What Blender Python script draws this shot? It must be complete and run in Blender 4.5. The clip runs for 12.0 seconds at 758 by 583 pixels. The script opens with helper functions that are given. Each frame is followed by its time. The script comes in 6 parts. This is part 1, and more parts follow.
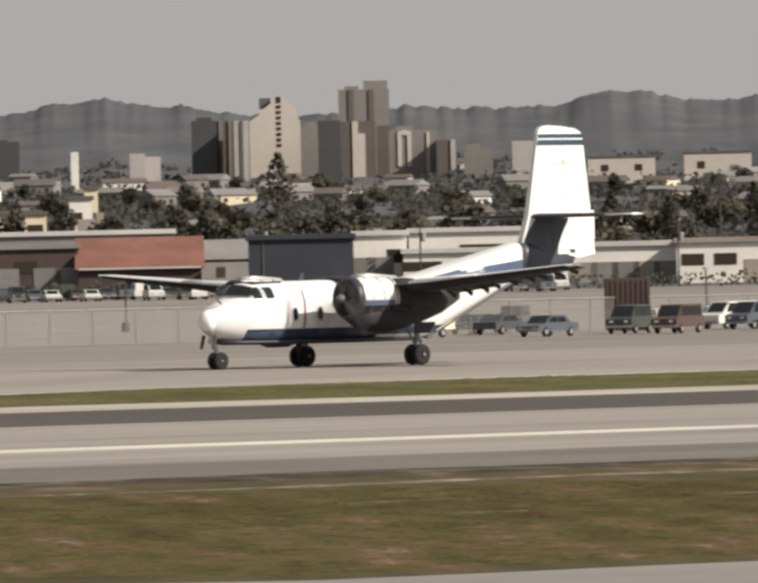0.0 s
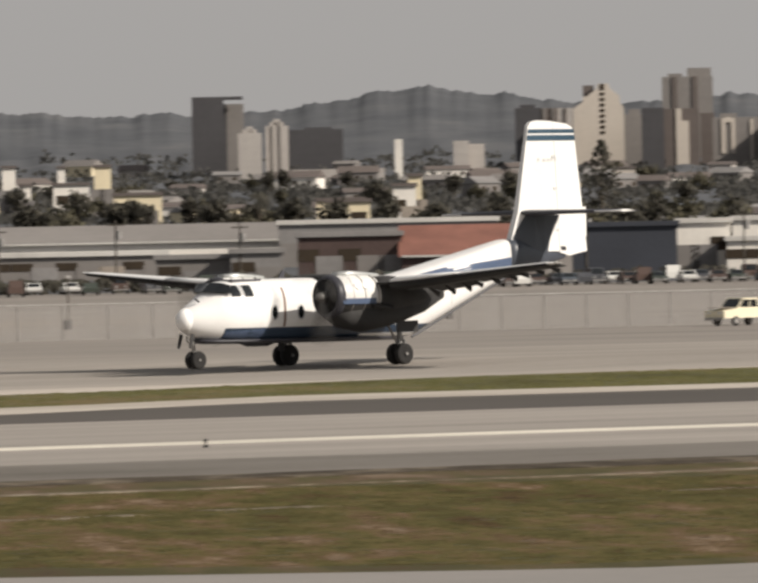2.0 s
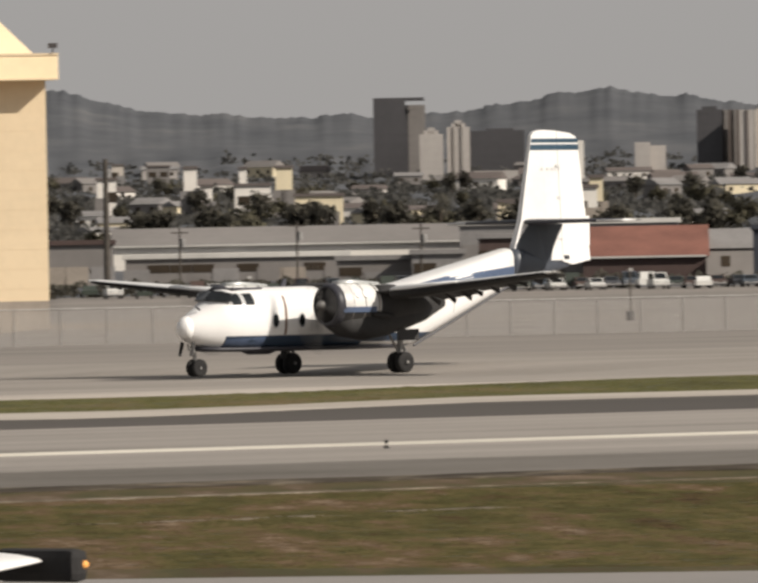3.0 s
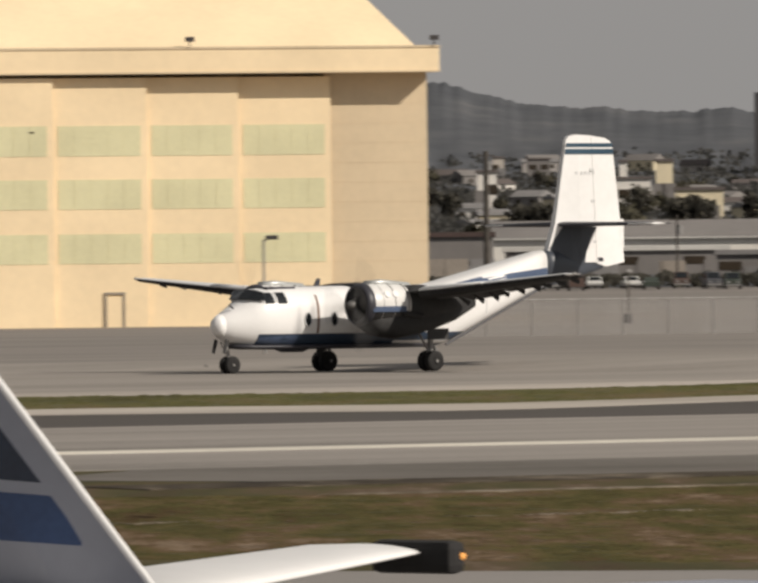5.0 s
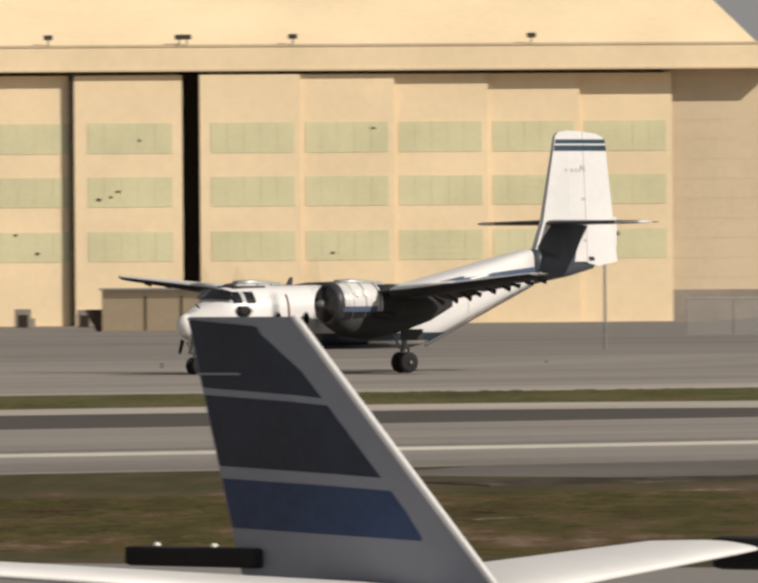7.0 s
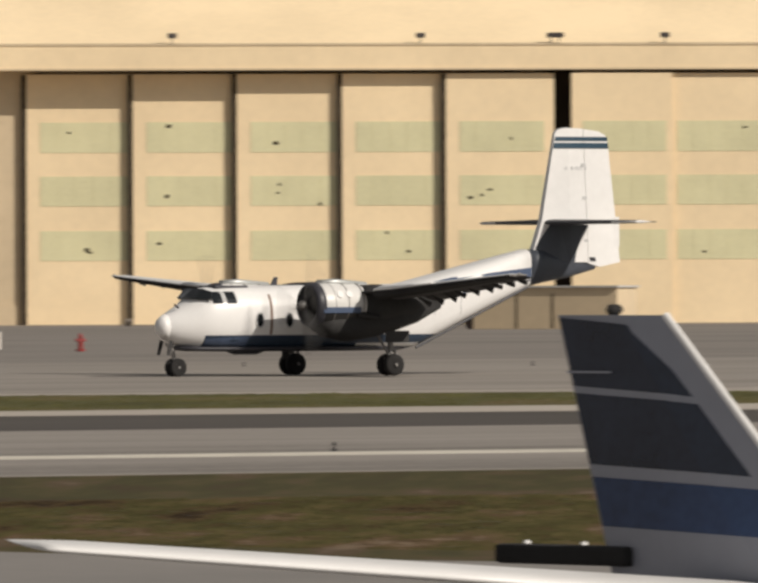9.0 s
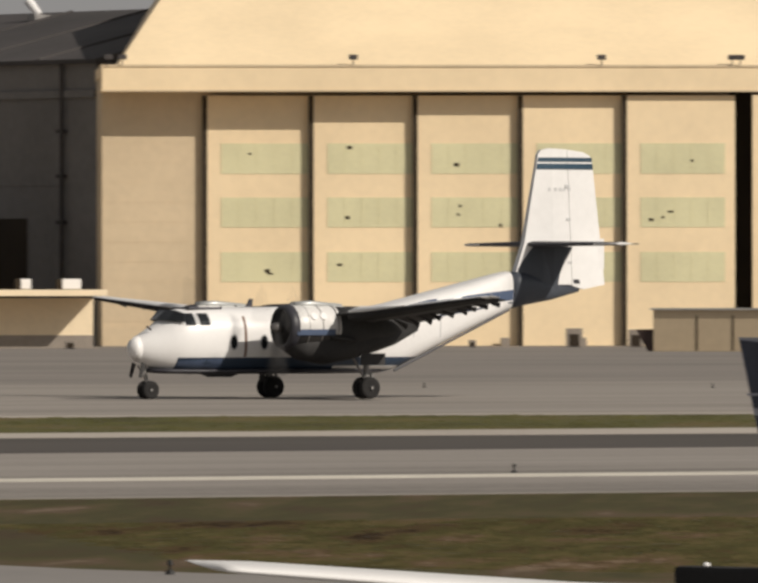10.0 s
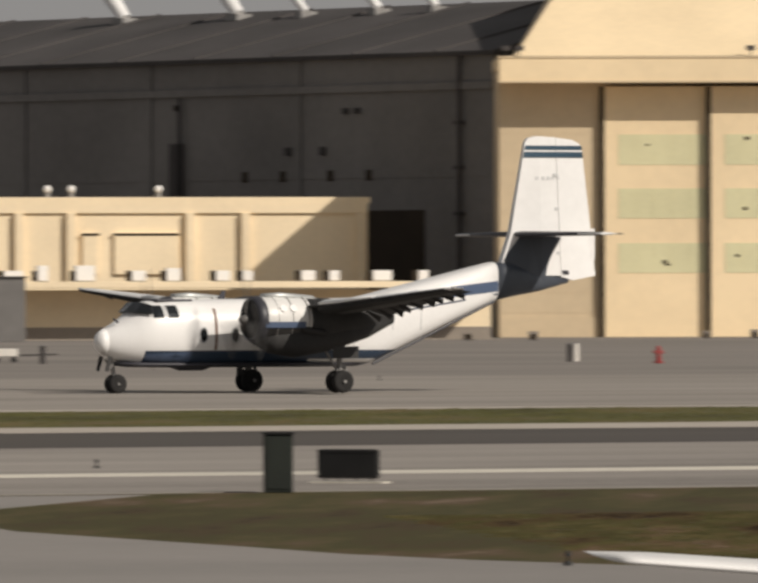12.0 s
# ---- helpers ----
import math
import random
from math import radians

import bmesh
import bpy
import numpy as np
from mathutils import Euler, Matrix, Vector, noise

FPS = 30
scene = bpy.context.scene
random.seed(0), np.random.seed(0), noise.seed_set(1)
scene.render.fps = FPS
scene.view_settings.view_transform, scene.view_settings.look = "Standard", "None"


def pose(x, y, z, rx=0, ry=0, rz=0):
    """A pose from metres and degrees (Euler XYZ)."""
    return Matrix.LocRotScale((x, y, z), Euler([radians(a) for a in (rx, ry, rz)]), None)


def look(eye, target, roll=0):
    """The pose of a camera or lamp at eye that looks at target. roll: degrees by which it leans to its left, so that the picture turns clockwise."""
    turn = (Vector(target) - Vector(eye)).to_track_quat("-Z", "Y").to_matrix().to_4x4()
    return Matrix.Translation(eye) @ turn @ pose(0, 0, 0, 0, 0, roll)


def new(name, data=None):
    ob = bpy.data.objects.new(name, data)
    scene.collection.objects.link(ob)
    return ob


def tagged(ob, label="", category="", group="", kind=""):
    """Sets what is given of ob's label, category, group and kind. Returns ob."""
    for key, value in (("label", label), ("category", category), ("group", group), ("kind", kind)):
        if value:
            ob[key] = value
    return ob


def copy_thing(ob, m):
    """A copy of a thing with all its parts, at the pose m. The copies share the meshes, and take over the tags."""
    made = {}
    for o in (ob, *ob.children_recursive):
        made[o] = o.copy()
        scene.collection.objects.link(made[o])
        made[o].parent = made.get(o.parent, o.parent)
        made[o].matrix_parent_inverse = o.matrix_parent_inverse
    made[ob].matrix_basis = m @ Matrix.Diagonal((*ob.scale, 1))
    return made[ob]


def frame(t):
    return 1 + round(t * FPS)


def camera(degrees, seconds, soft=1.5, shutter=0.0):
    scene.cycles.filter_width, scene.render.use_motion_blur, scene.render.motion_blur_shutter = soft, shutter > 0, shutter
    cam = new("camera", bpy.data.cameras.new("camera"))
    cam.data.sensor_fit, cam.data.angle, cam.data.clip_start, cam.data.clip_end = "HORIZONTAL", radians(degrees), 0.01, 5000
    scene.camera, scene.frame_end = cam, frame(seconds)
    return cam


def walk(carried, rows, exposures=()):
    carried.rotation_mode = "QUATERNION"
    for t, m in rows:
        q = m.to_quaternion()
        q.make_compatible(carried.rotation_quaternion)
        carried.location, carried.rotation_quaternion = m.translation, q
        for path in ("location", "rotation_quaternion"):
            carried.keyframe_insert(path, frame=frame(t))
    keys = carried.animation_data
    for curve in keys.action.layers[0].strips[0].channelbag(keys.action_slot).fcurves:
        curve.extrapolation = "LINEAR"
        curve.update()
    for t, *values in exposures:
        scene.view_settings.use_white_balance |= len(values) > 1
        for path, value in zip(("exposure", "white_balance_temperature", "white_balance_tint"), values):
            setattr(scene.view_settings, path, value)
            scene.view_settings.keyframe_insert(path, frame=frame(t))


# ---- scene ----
# World: the runway runs along X, the camera stands on a viewing stand at the origin and
# looks across it; bearings are degrees from +Y towards +X.
SUN = Vector((0.33, -0.76, 0.56)).normalized()
EYE = 3.77

cam = camera(3.939, 12.0, soft=3.0, shutter=0.6)
AIM = [  # seconds, bearing, tilt, roll
    (0, 40.5000, -0.0528, 1.261),
    (0.5, 40.2294, -0.0444, 1.249),
    (1, 39.7958, -0.0404, 1.238),
    (1.5, 39.2947, -0.0670, 1.226),
    (2, 38.8173, -0.0833, 1.215),
    (2.5, 38.2767, -0.0803, 1.203),
    (2.7, 38.1150, -0.0699, 1.155),
    (4.3, 36.7320, -0.0768, 0.773),
    (4.5, 36.5372, -0.0813, 0.731),
    (5, 35.9033, -0.0672, 0.623),
    (5.5, 35.4940, -0.0441, 0.516),
    (6, 35.0147, -0.0551, 0.516),
    (6.5, 34.6256, -0.0875, 0.516),
    (6.7, 34.4229, -0.0792, 0.493),
    (8.3, 33.0468, -0.0850, 0.309),
    (8.5, 32.8553, -0.0743, 0.286),
    (9, 32.2025, -0.0719, 0.201),
    (9.5, 31.6427, -0.0496, 0.115),
    (10, 31.2652, 0.0422, 0.029),
    (10.2, 31.0651, 0.0548, -0.006),
    (10.5, 30.7617, 0.0206, -0.057),
    (10.7, 30.5397, -0.0292, -0.034),
    (11, 30.2966, -0.0297, 0.000),
    (11.5, 29.9052, -0.0156, 0.057),
    (12, 29.1982, -0.0016, 0.115),
]


def aim(bearing, tilt, lean):
    return pose(0, 0, EYE, 90 + tilt, 0, -bearing) @ pose(0, 0, 0, 0, 0, -lean)


walk(cam, [(t, aim(b, e, r)) for t, b, e, r in AIM],
     exposures=[(0, 0.22), (1.5, 0.1), (2.7, 0.05), (4.3, -0.19), (4.5, -0.21), (5.5, -0.35), (6.5, -0.36), (8.5, -0.5), (9.5, -0.43), (12, -0.43)])

# ---- light ----
world = bpy.data.worlds.new("hazy_sky")
scene.world = world
world.use_nodes = True
wn = world.node_tree.nodes
wl = world.node_tree.links
sky = wn.new("ShaderNodeTexSky")
sky.sky_type = "NISHITA"
sky.sun_disc = False
sky.sun_elevation = math.asin(SUN.z)
sky.sun_rotation = math.atan2(SUN.x, SUN.y)
sky.dust_density = 2.0
sky.air_density = 1.0
grey = wn.new("ShaderNodeHueSaturation")
grey.inputs["Saturation"].default_value = 0.12
wl.new(sky.outputs[0], grey.inputs["Color"])
haze = wn.new("ShaderNodeMix")  # an even veil of smog over the sky
haze.data_type = "RGBA"
direction = wn.new("ShaderNodeTexCoord")
upward = wn.new("ShaderNodeSeparateXYZ")
wl.new(direction.outputs["Generated"], upward.inputs[0])
thin = wn.new("ShaderNodeMapRange")  # thick at the horizon, thin overhead
thin.interpolation_type = "SMOOTHSTEP"
thin.inputs["From Min"].default_value = 0.03
thin.inputs["From Max"].default_value = 0.45
thin.inputs["To Min"].default_value = 0.85
thin.inputs["To Max"].default_value = 0.2
wl.new(upward.outputs["Z"], thin.inputs["Value"])
wl.new(thin.outputs[0], haze.inputs["Factor"])
haze.inputs["B"].default_value = (4.9, 4.7, 4.55, 1)
wl.new(grey.outputs[0], haze.inputs["A"])
wl.new(haze.outputs["Result"], wn["Background"].inputs["Color"])
wn["Background"].inputs["Strength"].default_value = 0.08

sun = new("sun", bpy.data.lights.new("sun", "SUN"))
sun.data.energy = 5.0
sun.data.angle = radians(0.6)
sun.data.color = (1.0, 0.912, 0.8)
sun.matrix_world = look(SUN * 100, (0, 0, 0))


# ---- materials ----
def material(name, color, rough=0.7, metal=0.0, vary=0.12, scale=1.0, bump=0.1, color2=None, spec=0.4, detail=6.0):
    """A painted or mineral surface with stains at a large and a small scale."""
    m = bpy.data.materials.new(name)
    m.use_nodes = True
    n, l = m.node_tree.nodes, m.node_tree.links
    b = n["Principled BSDF"]
    b.inputs["Roughness"].default_value = rough
    b.inputs["Metallic"].default_value = metal
    b.inputs["Specular IOR Level"].default_value = spec
    co = n.new("ShaderNodeTexCoord")
    big = n.new("ShaderNodeTexNoise")
    big.inputs["Scale"].default_value = 0.35 * scale
    big.inputs["Detail"].default_value = detail
    fine = n.new("ShaderNodeTexNoise")
    fine.inputs["Scale"].default_value = 6.0 * scale
    fine.inputs["Detail"].default_value = 4.0
    for x in (big, fine):
        l.new(co.outputs["Object"], x.inputs["Vector"])
    add = n.new("ShaderNodeMath")
    add.operation = "MULTIPLY_ADD"
    l.new(fine.outputs["Fac"], add.inputs[0])
    add.inputs[1].default_value = 0.35
    l.new(big.outputs["Fac"], add.inputs[2])
    ramp = n.new("ShaderNodeValToRGB")
    c = Vector(color)
    d = Vector(color2) if color2 else c * (1 - vary * 2)
    e = c if color2 else c * (1 + vary)
    ramp.color_ramp.elements[0].position = 0.48
    ramp.color_ramp.elements[1].position = 0.86
    ramp.color_ramp.elements[0].color = (*d, 1)
    ramp.color_ramp.elements[1].color = (*e, 1)
    l.new(add.outputs[0], ramp.inputs["Fac"])
    l.new(ramp.outputs["Color"], b.inputs["Base Color"])
    if bump:
        bp = n.new("ShaderNodeBump")
        bp.inputs["Strength"].default_value = bump
        bp.inputs["Distance"].default_value = 0.02
        l.new(fine.outputs["Fac"], bp.inputs["Height"])
        l.new(bp.outputs["Normal"], b.inputs["Normal"])
    return m


def strip_ground(name, colors, scale, stretch=0.12, rough=0.95, bump=0.3, across=None):
    """Turf, dirt or paving: patches drawn out along the runway."""
    m = bpy.data.materials.new(name)
    m.use_nodes = True
    n, l = m.node_tree.nodes, m.node_tree.links
    b = n["Principled BSDF"]
    b.inputs["Roughness"].default_value = rough
    b.inputs["Specular IOR Level"].default_value = 0.15
    co = n.new("ShaderNodeTexCoord")
    mp = n.new("ShaderNodeMapping")
    mp.inputs["Scale"].default_value = (scale * 1.0, scale * stretch, scale)
    if across:  # patches of that width and length, lying across the runway
        mp.vector_type = "TEXTURE"
        mp.inputs["Rotation"].default_value = (0, 0, radians(-35))
        mp.inputs["Scale"].default_value = (*across, 1.0)
    l.new(co.outputs["Object"], mp.inputs["Vector"])
    a = n.new("ShaderNodeTexNoise")
    a.inputs["Scale"].default_value = 1.0
    a.inputs["Detail"].default_value = 7.0
    a.inputs["Roughness"].default_value = 0.62
    l.new(mp.outputs[0], a.inputs["Vector"])
    f = n.new("ShaderNodeTexNoise")
    f.inputs["Scale"].default_value = 2.2
    f.inputs["Detail"].default_value = 5.0
    l.new(co.outputs["Object"], f.inputs["Vector"])
    mx = n.new("ShaderNodeMath")
    mx.operation = "MULTIPLY_ADD"
    l.new(f.outputs["Fac"], mx.inputs[0])
    mx.inputs[1].default_value = 0.3
    l.new(a.outputs["Fac"], mx.inputs[2])
    big = n.new("ShaderNodeTexNoise")
    big.inputs["Scale"].default_value = 0.035
    big.inputs["Detail"].default_value = 3.0
    l.new(co.outputs["Object"], big.inputs["Vector"])
    mb = n.new("ShaderNodeMath")
    mb.operation = "MULTIPLY_ADD"
    l.new(big.outputs["Fac"], mb.inputs[0])
    mb.inputs[1].default_value = 0.5
    l.new(mx.outputs[0], mb.inputs[2])
    mx = n.new("ShaderNodeMath")
    mx.operation = "SUBTRACT"
    l.new(mb.outputs[0], mx.inputs[0])
    mx.inputs[1].default_value = 0.25
    r = n.new("ShaderNodeValToRGB")
    els = r.color_ramp.elements
    while len(els) < len(colors):
        els.new(0.5)
    for i, c in enumerate(colors):
        els[i].position = 0.42 + 0.46 * i / (len(colors) - 1)
        els[i].color = (*c, 1)
    l.new(mx.outputs[0], r.inputs["Fac"])
    l.new(r.outputs["Color"], b.inputs["Base Color"])
    bp = n.new("ShaderNodeBump")
    bp.inputs["Strength"].default_value = bump
    bp.inputs["Distance"].default_value = 0.05
    l.new(f.outputs["Fac"], bp.inputs["Height"])
    l.new(bp.outputs["Normal"], b.inputs["Normal"])
    return m


def banded(name, base, bands, rough=0.35, axis="Z", spec=0.5):
    """Paint with stripes: bands are (low, high, colour) along one axis of the part."""
    m = material(name, base, rough=rough, vary=0.03, bump=0.0, spec=spec)
    n, l = m.node_tree.nodes, m.node_tree.links
    b = n["Principled BSDF"]
    src = b.inputs["Base Color"].links[0].from_socket
    co = n.new("ShaderNodeTexCoord")
    sp = n.new("ShaderNodeSeparateXYZ")
    l.new(co.outputs["Object"], sp.inputs[0])
    for low, high, colour in bands:
        mid, half = (low + high) / 2, (high - low) / 2
        s = n.new("ShaderNodeMath")
        s.operation = "COMPARE"
        l.new(sp.outputs[axis], s.inputs[0])
        s.inputs[1].default_value = mid
        s.inputs[2].default_value = half
        mix = n.new("ShaderNodeMix")
        mix.data_type = "RGBA"
        l.new(s.outputs[0], mix.inputs["Factor"])
        l.new(src, mix.inputs["A"])
        mix.inputs["B"].default_value = (*colour, 1)
        src = mix.outputs["Result"]
    l.new(src, b.inputs["Base Color"])
    return m


WHITE = (0.78, 0.77, 0.76)
NAVY = (0.035, 0.05, 0.09)
mat_white = material("aircraft_white", WHITE, rough=0.35, vary=0.04, bump=0.0, scale=0.6)
mat_fuselage = banded("fuselage_paint", WHITE, [(0.0, 1.6, (0.03, 0.05, 0.085))])
_n, _l = mat_fuselage.node_tree.nodes, mat_fuselage.node_tree.links
_x = next(x for x in _n if x.type == "SEPXYZ")
_c = next(x for x in _n if x.type == "MATH" and x.operation == "COMPARE")
_a, _b = _n.new("ShaderNodeMath"), _n.new("ShaderNodeMath")  # the band stops short of the nose
_a.operation, _b.operation = "LESS_THAN", "MULTIPLY"
_a.inputs[1].default_value = 6.9
_l.new(_x.outputs["X"], _a.inputs[0])
_l.new(_a.outputs[0], _b.inputs[0])
_l.new(_c.outputs[0], _b.inputs[1])
_l.new(_b.outputs[0], next(x for x in _n if x.type == "MIX").inputs["Factor"])
mat_boom = material("boom_blue", (0.075, 0.105, 0.175), rough=0.35, vary=0.05, bump=0.0)
mat_navy = material("navy_paint", NAVY, rough=0.4, vary=0.1, bump=0.0)
mat_teal = material("teal_stripe", (0.03, 0.065, 0.1), rough=0.4, vary=0.05, bump=0.0)
mat_metal = material("worn_aluminium", (0.52, 0.53, 0.52), rough=0.42, metal=0.5, vary=0.15, scale=2.0, bump=0.05)
mat_rim = material("brown_rim", (0.075, 0.06, 0.05), rough=0.6, vary=0.2, scale=4, bump=0.0)
mat_nacelle = banded("nacelle_paint", (0.66, 0.65, 0.63), [(0.0, 2.46, (0.028, 0.027, 0.027))], rough=0.4)
# soot on the nacelles; under the wings and flaps it paints shade
mat_soot_shade = material("soot_and_shade", (0.032, 0.031, 0.031), rough=0.7, vary=0.2, bump=0.1)
mat_charcoal = material("charcoal_paint_and_shade", (0.045, 0.045, 0.055), rough=0.45, vary=0.1, bump=0.0)
mat_black = material("black_rubber", (0.018, 0.017, 0.017), rough=0.85, vary=0.2, bump=0.2, scale=4)
mat_hub = material("dull_steel", (0.3, 0.29, 0.28), rough=0.5, metal=0.4, vary=0.15, scale=4, bump=0.0)
mat_glass_dark = material("dark_glass", (0.012, 0.014, 0.016), rough=0.08, vary=0.05, bump=0.0, spec=0.6)
mat_brown = material("warning_stripe", (0.24, 0.17, 0.14), rough=0.5, vary=0.05, bump=0.0)
# tail blue with the shade below the tailplane put into it
mat_root = material("slate_blue_with_shade", (0.06, 0.068, 0.085), rough=0.4, vary=0.06, bump=0.0)
mat_prop = material("dark_propeller", (0.12, 0.115, 0.11), rough=0.5, vary=0.1, bump=0.0)
mat_red = material("red_paint", (0.28, 0.03, 0.028), rough=0.5, vary=0.1, bump=0.0)
mat_grey_mark = material("grey_marking", (0.56, 0.56, 0.56), rough=0.5, vary=0.05, bump=0.0)

mat_grass = strip_ground("dry_turf", [(0.028, 0.019, 0.011), (0.063, 0.044, 0.022), (0.053, 0.049, 0.019), (0.075, 0.062, 0.026), (0.09, 0.061, 0.036), (0.15, 0.112, 0.078)], 0.8, 0.12, across=(1.5, 10.0))
mat_verge = strip_ground("green_turf", [(0.055, 0.05, 0.022), (0.085, 0.082, 0.032), (0.12, 0.092, 0.05)], 0.4, 0.3, across=(4.0, 20.0))
mat_concrete = strip_ground("runway_concrete", [(0.17, 0.155, 0.14), (0.25, 0.228, 0.208), (0.29, 0.265, 0.24), (0.33, 0.3, 0.275)], 0.012, 14.0, bump=0.1)
mat_taxi = strip_ground("taxiway_concrete", [(0.2, 0.18, 0.16), (0.27, 0.245, 0.22), (0.32, 0.29, 0.26)], 0.01, 10.0, bump=0.1)
mat_asphalt = strip_ground("shoulder_asphalt", [(0.075, 0.068, 0.062), (0.095, 0.085, 0.078)], 0.03, 4.0, bump=0.1)
mat_apron = strip_ground("far_apron", [(0.17, 0.155, 0.14), (0.215, 0.195, 0.178), (0.26, 0.235, 0.21)], 0.01, 8.0, bump=0.1)
mat_dirt = strip_ground("dirt_edge", [(0.018, 0.014, 0.01), (0.035, 0.027, 0.019), (0.065, 0.052, 0.037), (0.17, 0.14, 0.105)], 0.8, 0.35, across=(1.6, 5.0))
mat_old = strip_ground("old_asphalt", [(0.1, 0.09, 0.078), (0.15, 0.137, 0.122), (0.19, 0.174, 0.158)], 0.05, 2.0, bump=0.15)
mat_pale_edge = strip_ground("pale_edge_concrete", [(0.3, 0.27, 0.235), (0.4, 0.36, 0.315), (0.46, 0.42, 0.37)], 0.05, 2.0, bump=0.1)
mat_gravel = strip_ground("pale_gravel", [(0.05, 0.04, 0.026), (0.11, 0.088, 0.062), (0.25, 0.21, 0.165)], 0.8, 0.35, across=(0.8, 2.5))
mat_near = strip_ground("near_taxiway", [(0.2, 0.19, 0.18), (0.27, 0.25, 0.235)], 0.05, 1.0, bump=0.1)
mat_line = material("runway_line_paint", (0.62, 0.58, 0.5), rough=0.8, vary=0.15, scale=0.3)
# bluish greys mix the distance haze into the hillside colour
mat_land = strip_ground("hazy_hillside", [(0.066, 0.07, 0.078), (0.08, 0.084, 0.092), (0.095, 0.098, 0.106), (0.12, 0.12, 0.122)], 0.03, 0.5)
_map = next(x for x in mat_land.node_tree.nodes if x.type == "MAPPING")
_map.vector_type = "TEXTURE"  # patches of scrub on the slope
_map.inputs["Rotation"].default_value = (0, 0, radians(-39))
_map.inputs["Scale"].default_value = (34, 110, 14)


mat_tan = material("tan_hangar_paint", (0.9, 0.72, 0.47), rough=0.75, vary=0.05, scale=0.25, bump=0.05)
mat_tan_dull = material("dull_tan_cladding", (0.66, 0.53, 0.36), rough=0.8, vary=0.06, scale=0.25, bump=0.05)
mat_green_pane = material("painted_over_glass", (0.7, 0.66, 0.42), rough=0.6, vary=0.05, scale=0.5, bump=0.05)
mat_dark_gap = material("dark_inside_and_shadow", (0.035, 0.024, 0.014), rough=0.9, vary=0.1)
mat_dark_wall = material("dark_hangar_wall", (0.2, 0.19, 0.182), rough=0.85, vary=0.12, scale=0.2)
mat_dark_roof = material("dark_hangar_roof", (0.06, 0.054, 0.053), rough=0.8, vary=0.15, scale=0.3)
mat_beige = material("beige_stucco", (0.88, 0.73, 0.51), rough=0.85, vary=0.05, scale=0.4)
mat_shed = material("grey_shed", (0.3, 0.26, 0.22), rough=0.85, vary=0.12, scale=0.4)


# ---- mesh helpers ----
def polar(bearing, r, z=0.0):
    a = radians(bearing)
    return Vector((r * math.sin(a), r * math.cos(a), z))


def finish(bm, name, mat, smooth=False):
    bmesh.ops.recalc_face_normals(bm, faces=bm.faces)
    me = bpy.data.meshes.new(name)
    bm.to_mesh(me)
    bm.free()
    for m in (mat if isinstance(mat, (list, tuple)) else [mat]):
        me.materials.append(m)
    if smooth:
        for p in me.polygons:
            p.use_smooth = True
    return me


def part(name, bm, mat, parent=None, label="", m=None, smooth=False):
    ob = new(name, finish(bm, name, mat, smooth))
    if parent is not None:
        ob.parent = parent
    if m is not None:
        ob.matrix_basis = m
    if label:
        ob["label"] = label
    return ob


def thing(name, m, label, category, group="", kind=""):
    ob = new(name)
    ob.empty_display_size = 0.1
    ob.matrix_basis = m
    return tagged(ob, label, category, group, kind)


def box(bm, x0, x1, y0, y1, z0, z1, bevel=0.0):
    vs = [bm.verts.new(v) for v in ((x0, y0, z0), (x1, y0, z0), (x1, y1, z0), (x0, y1, z0),
                                    (x0, y0, z1), (x1, y0, z1), (x1, y1, z1), (x0, y1, z1))]
    fs = [bm.faces.new([vs[i] for i in f]) for f in ((3, 2, 1, 0), (4, 5, 6, 7), (0, 1, 5, 4), (1, 2, 6, 5), (2, 3, 7, 6), (3, 0, 4, 7))]
    if bevel:
        es = list({e for f in fs for e in f.edges})
        bmesh.ops.bevel(bm, geom=es, offset=bevel, segments=2, affect="EDGES", profile=0.6)
    return vs


def boxes(*args, bevel=0.0):
    bm = bmesh.new()
    for a in args:
        box(bm, *a, bevel=bevel)
    return bm


def prism(points, y0, y1):
    """Outline in x, z extruded from y0 to y1."""
    bm = bmesh.new()
    a = [bm.verts.new((x, y0, z)) for x, z in points]
    b = [bm.verts.new((x, y1, z)) for x, z in points]
    bm.faces.new(a)
    bm.faces.new(b[::-1])
    for i in range(len(a)):
        j = (i + 1) % len(a)
        bm.faces.new((a[i], b[i], b[j], a[j]))
    return bm


def loft(rings, caps=True):
    bm = bmesh.new()
    rows = [[bm.verts.new(p) for p in ring] for ring in rings]
    k = len(rows[0])
    for a, b in zip(rows, rows[1:]):
        for i in range(k):
            j = (i + 1) % k
            bm.faces.new((a[i], a[j], b[j], b[i]))
    if caps:
        bm.faces.new(rows[0][::-1])
        bm.faces.new(rows[-1])
    return bm


def tube(p0, p1, r0, r1=None, n=10, bm=None):
    p0, p1 = Vector(p0), Vector(p1)
    r1 = r0 if r1 is None else r1
    q = (p1 - p0).to_track_quat("Z", "Y")
    bm = bm or bmesh.new()
    rows = []
    for p, r in ((p0, r0), (p1, r1)):
        rows.append([bm.verts.new(p + q @ Vector((r * math.cos(2 * math.pi * i / n), r * math.sin(2 * math.pi * i / n), 0))) for i in range(n)])
    for i in range(n):
        j = (i + 1) % n
        bm.faces.new((rows[0][i], rows[0][j], rows[1][j], rows[1][i]))
    bm.faces.new(rows[0][::-1])
    bm.faces.new(rows[1])
    return bm


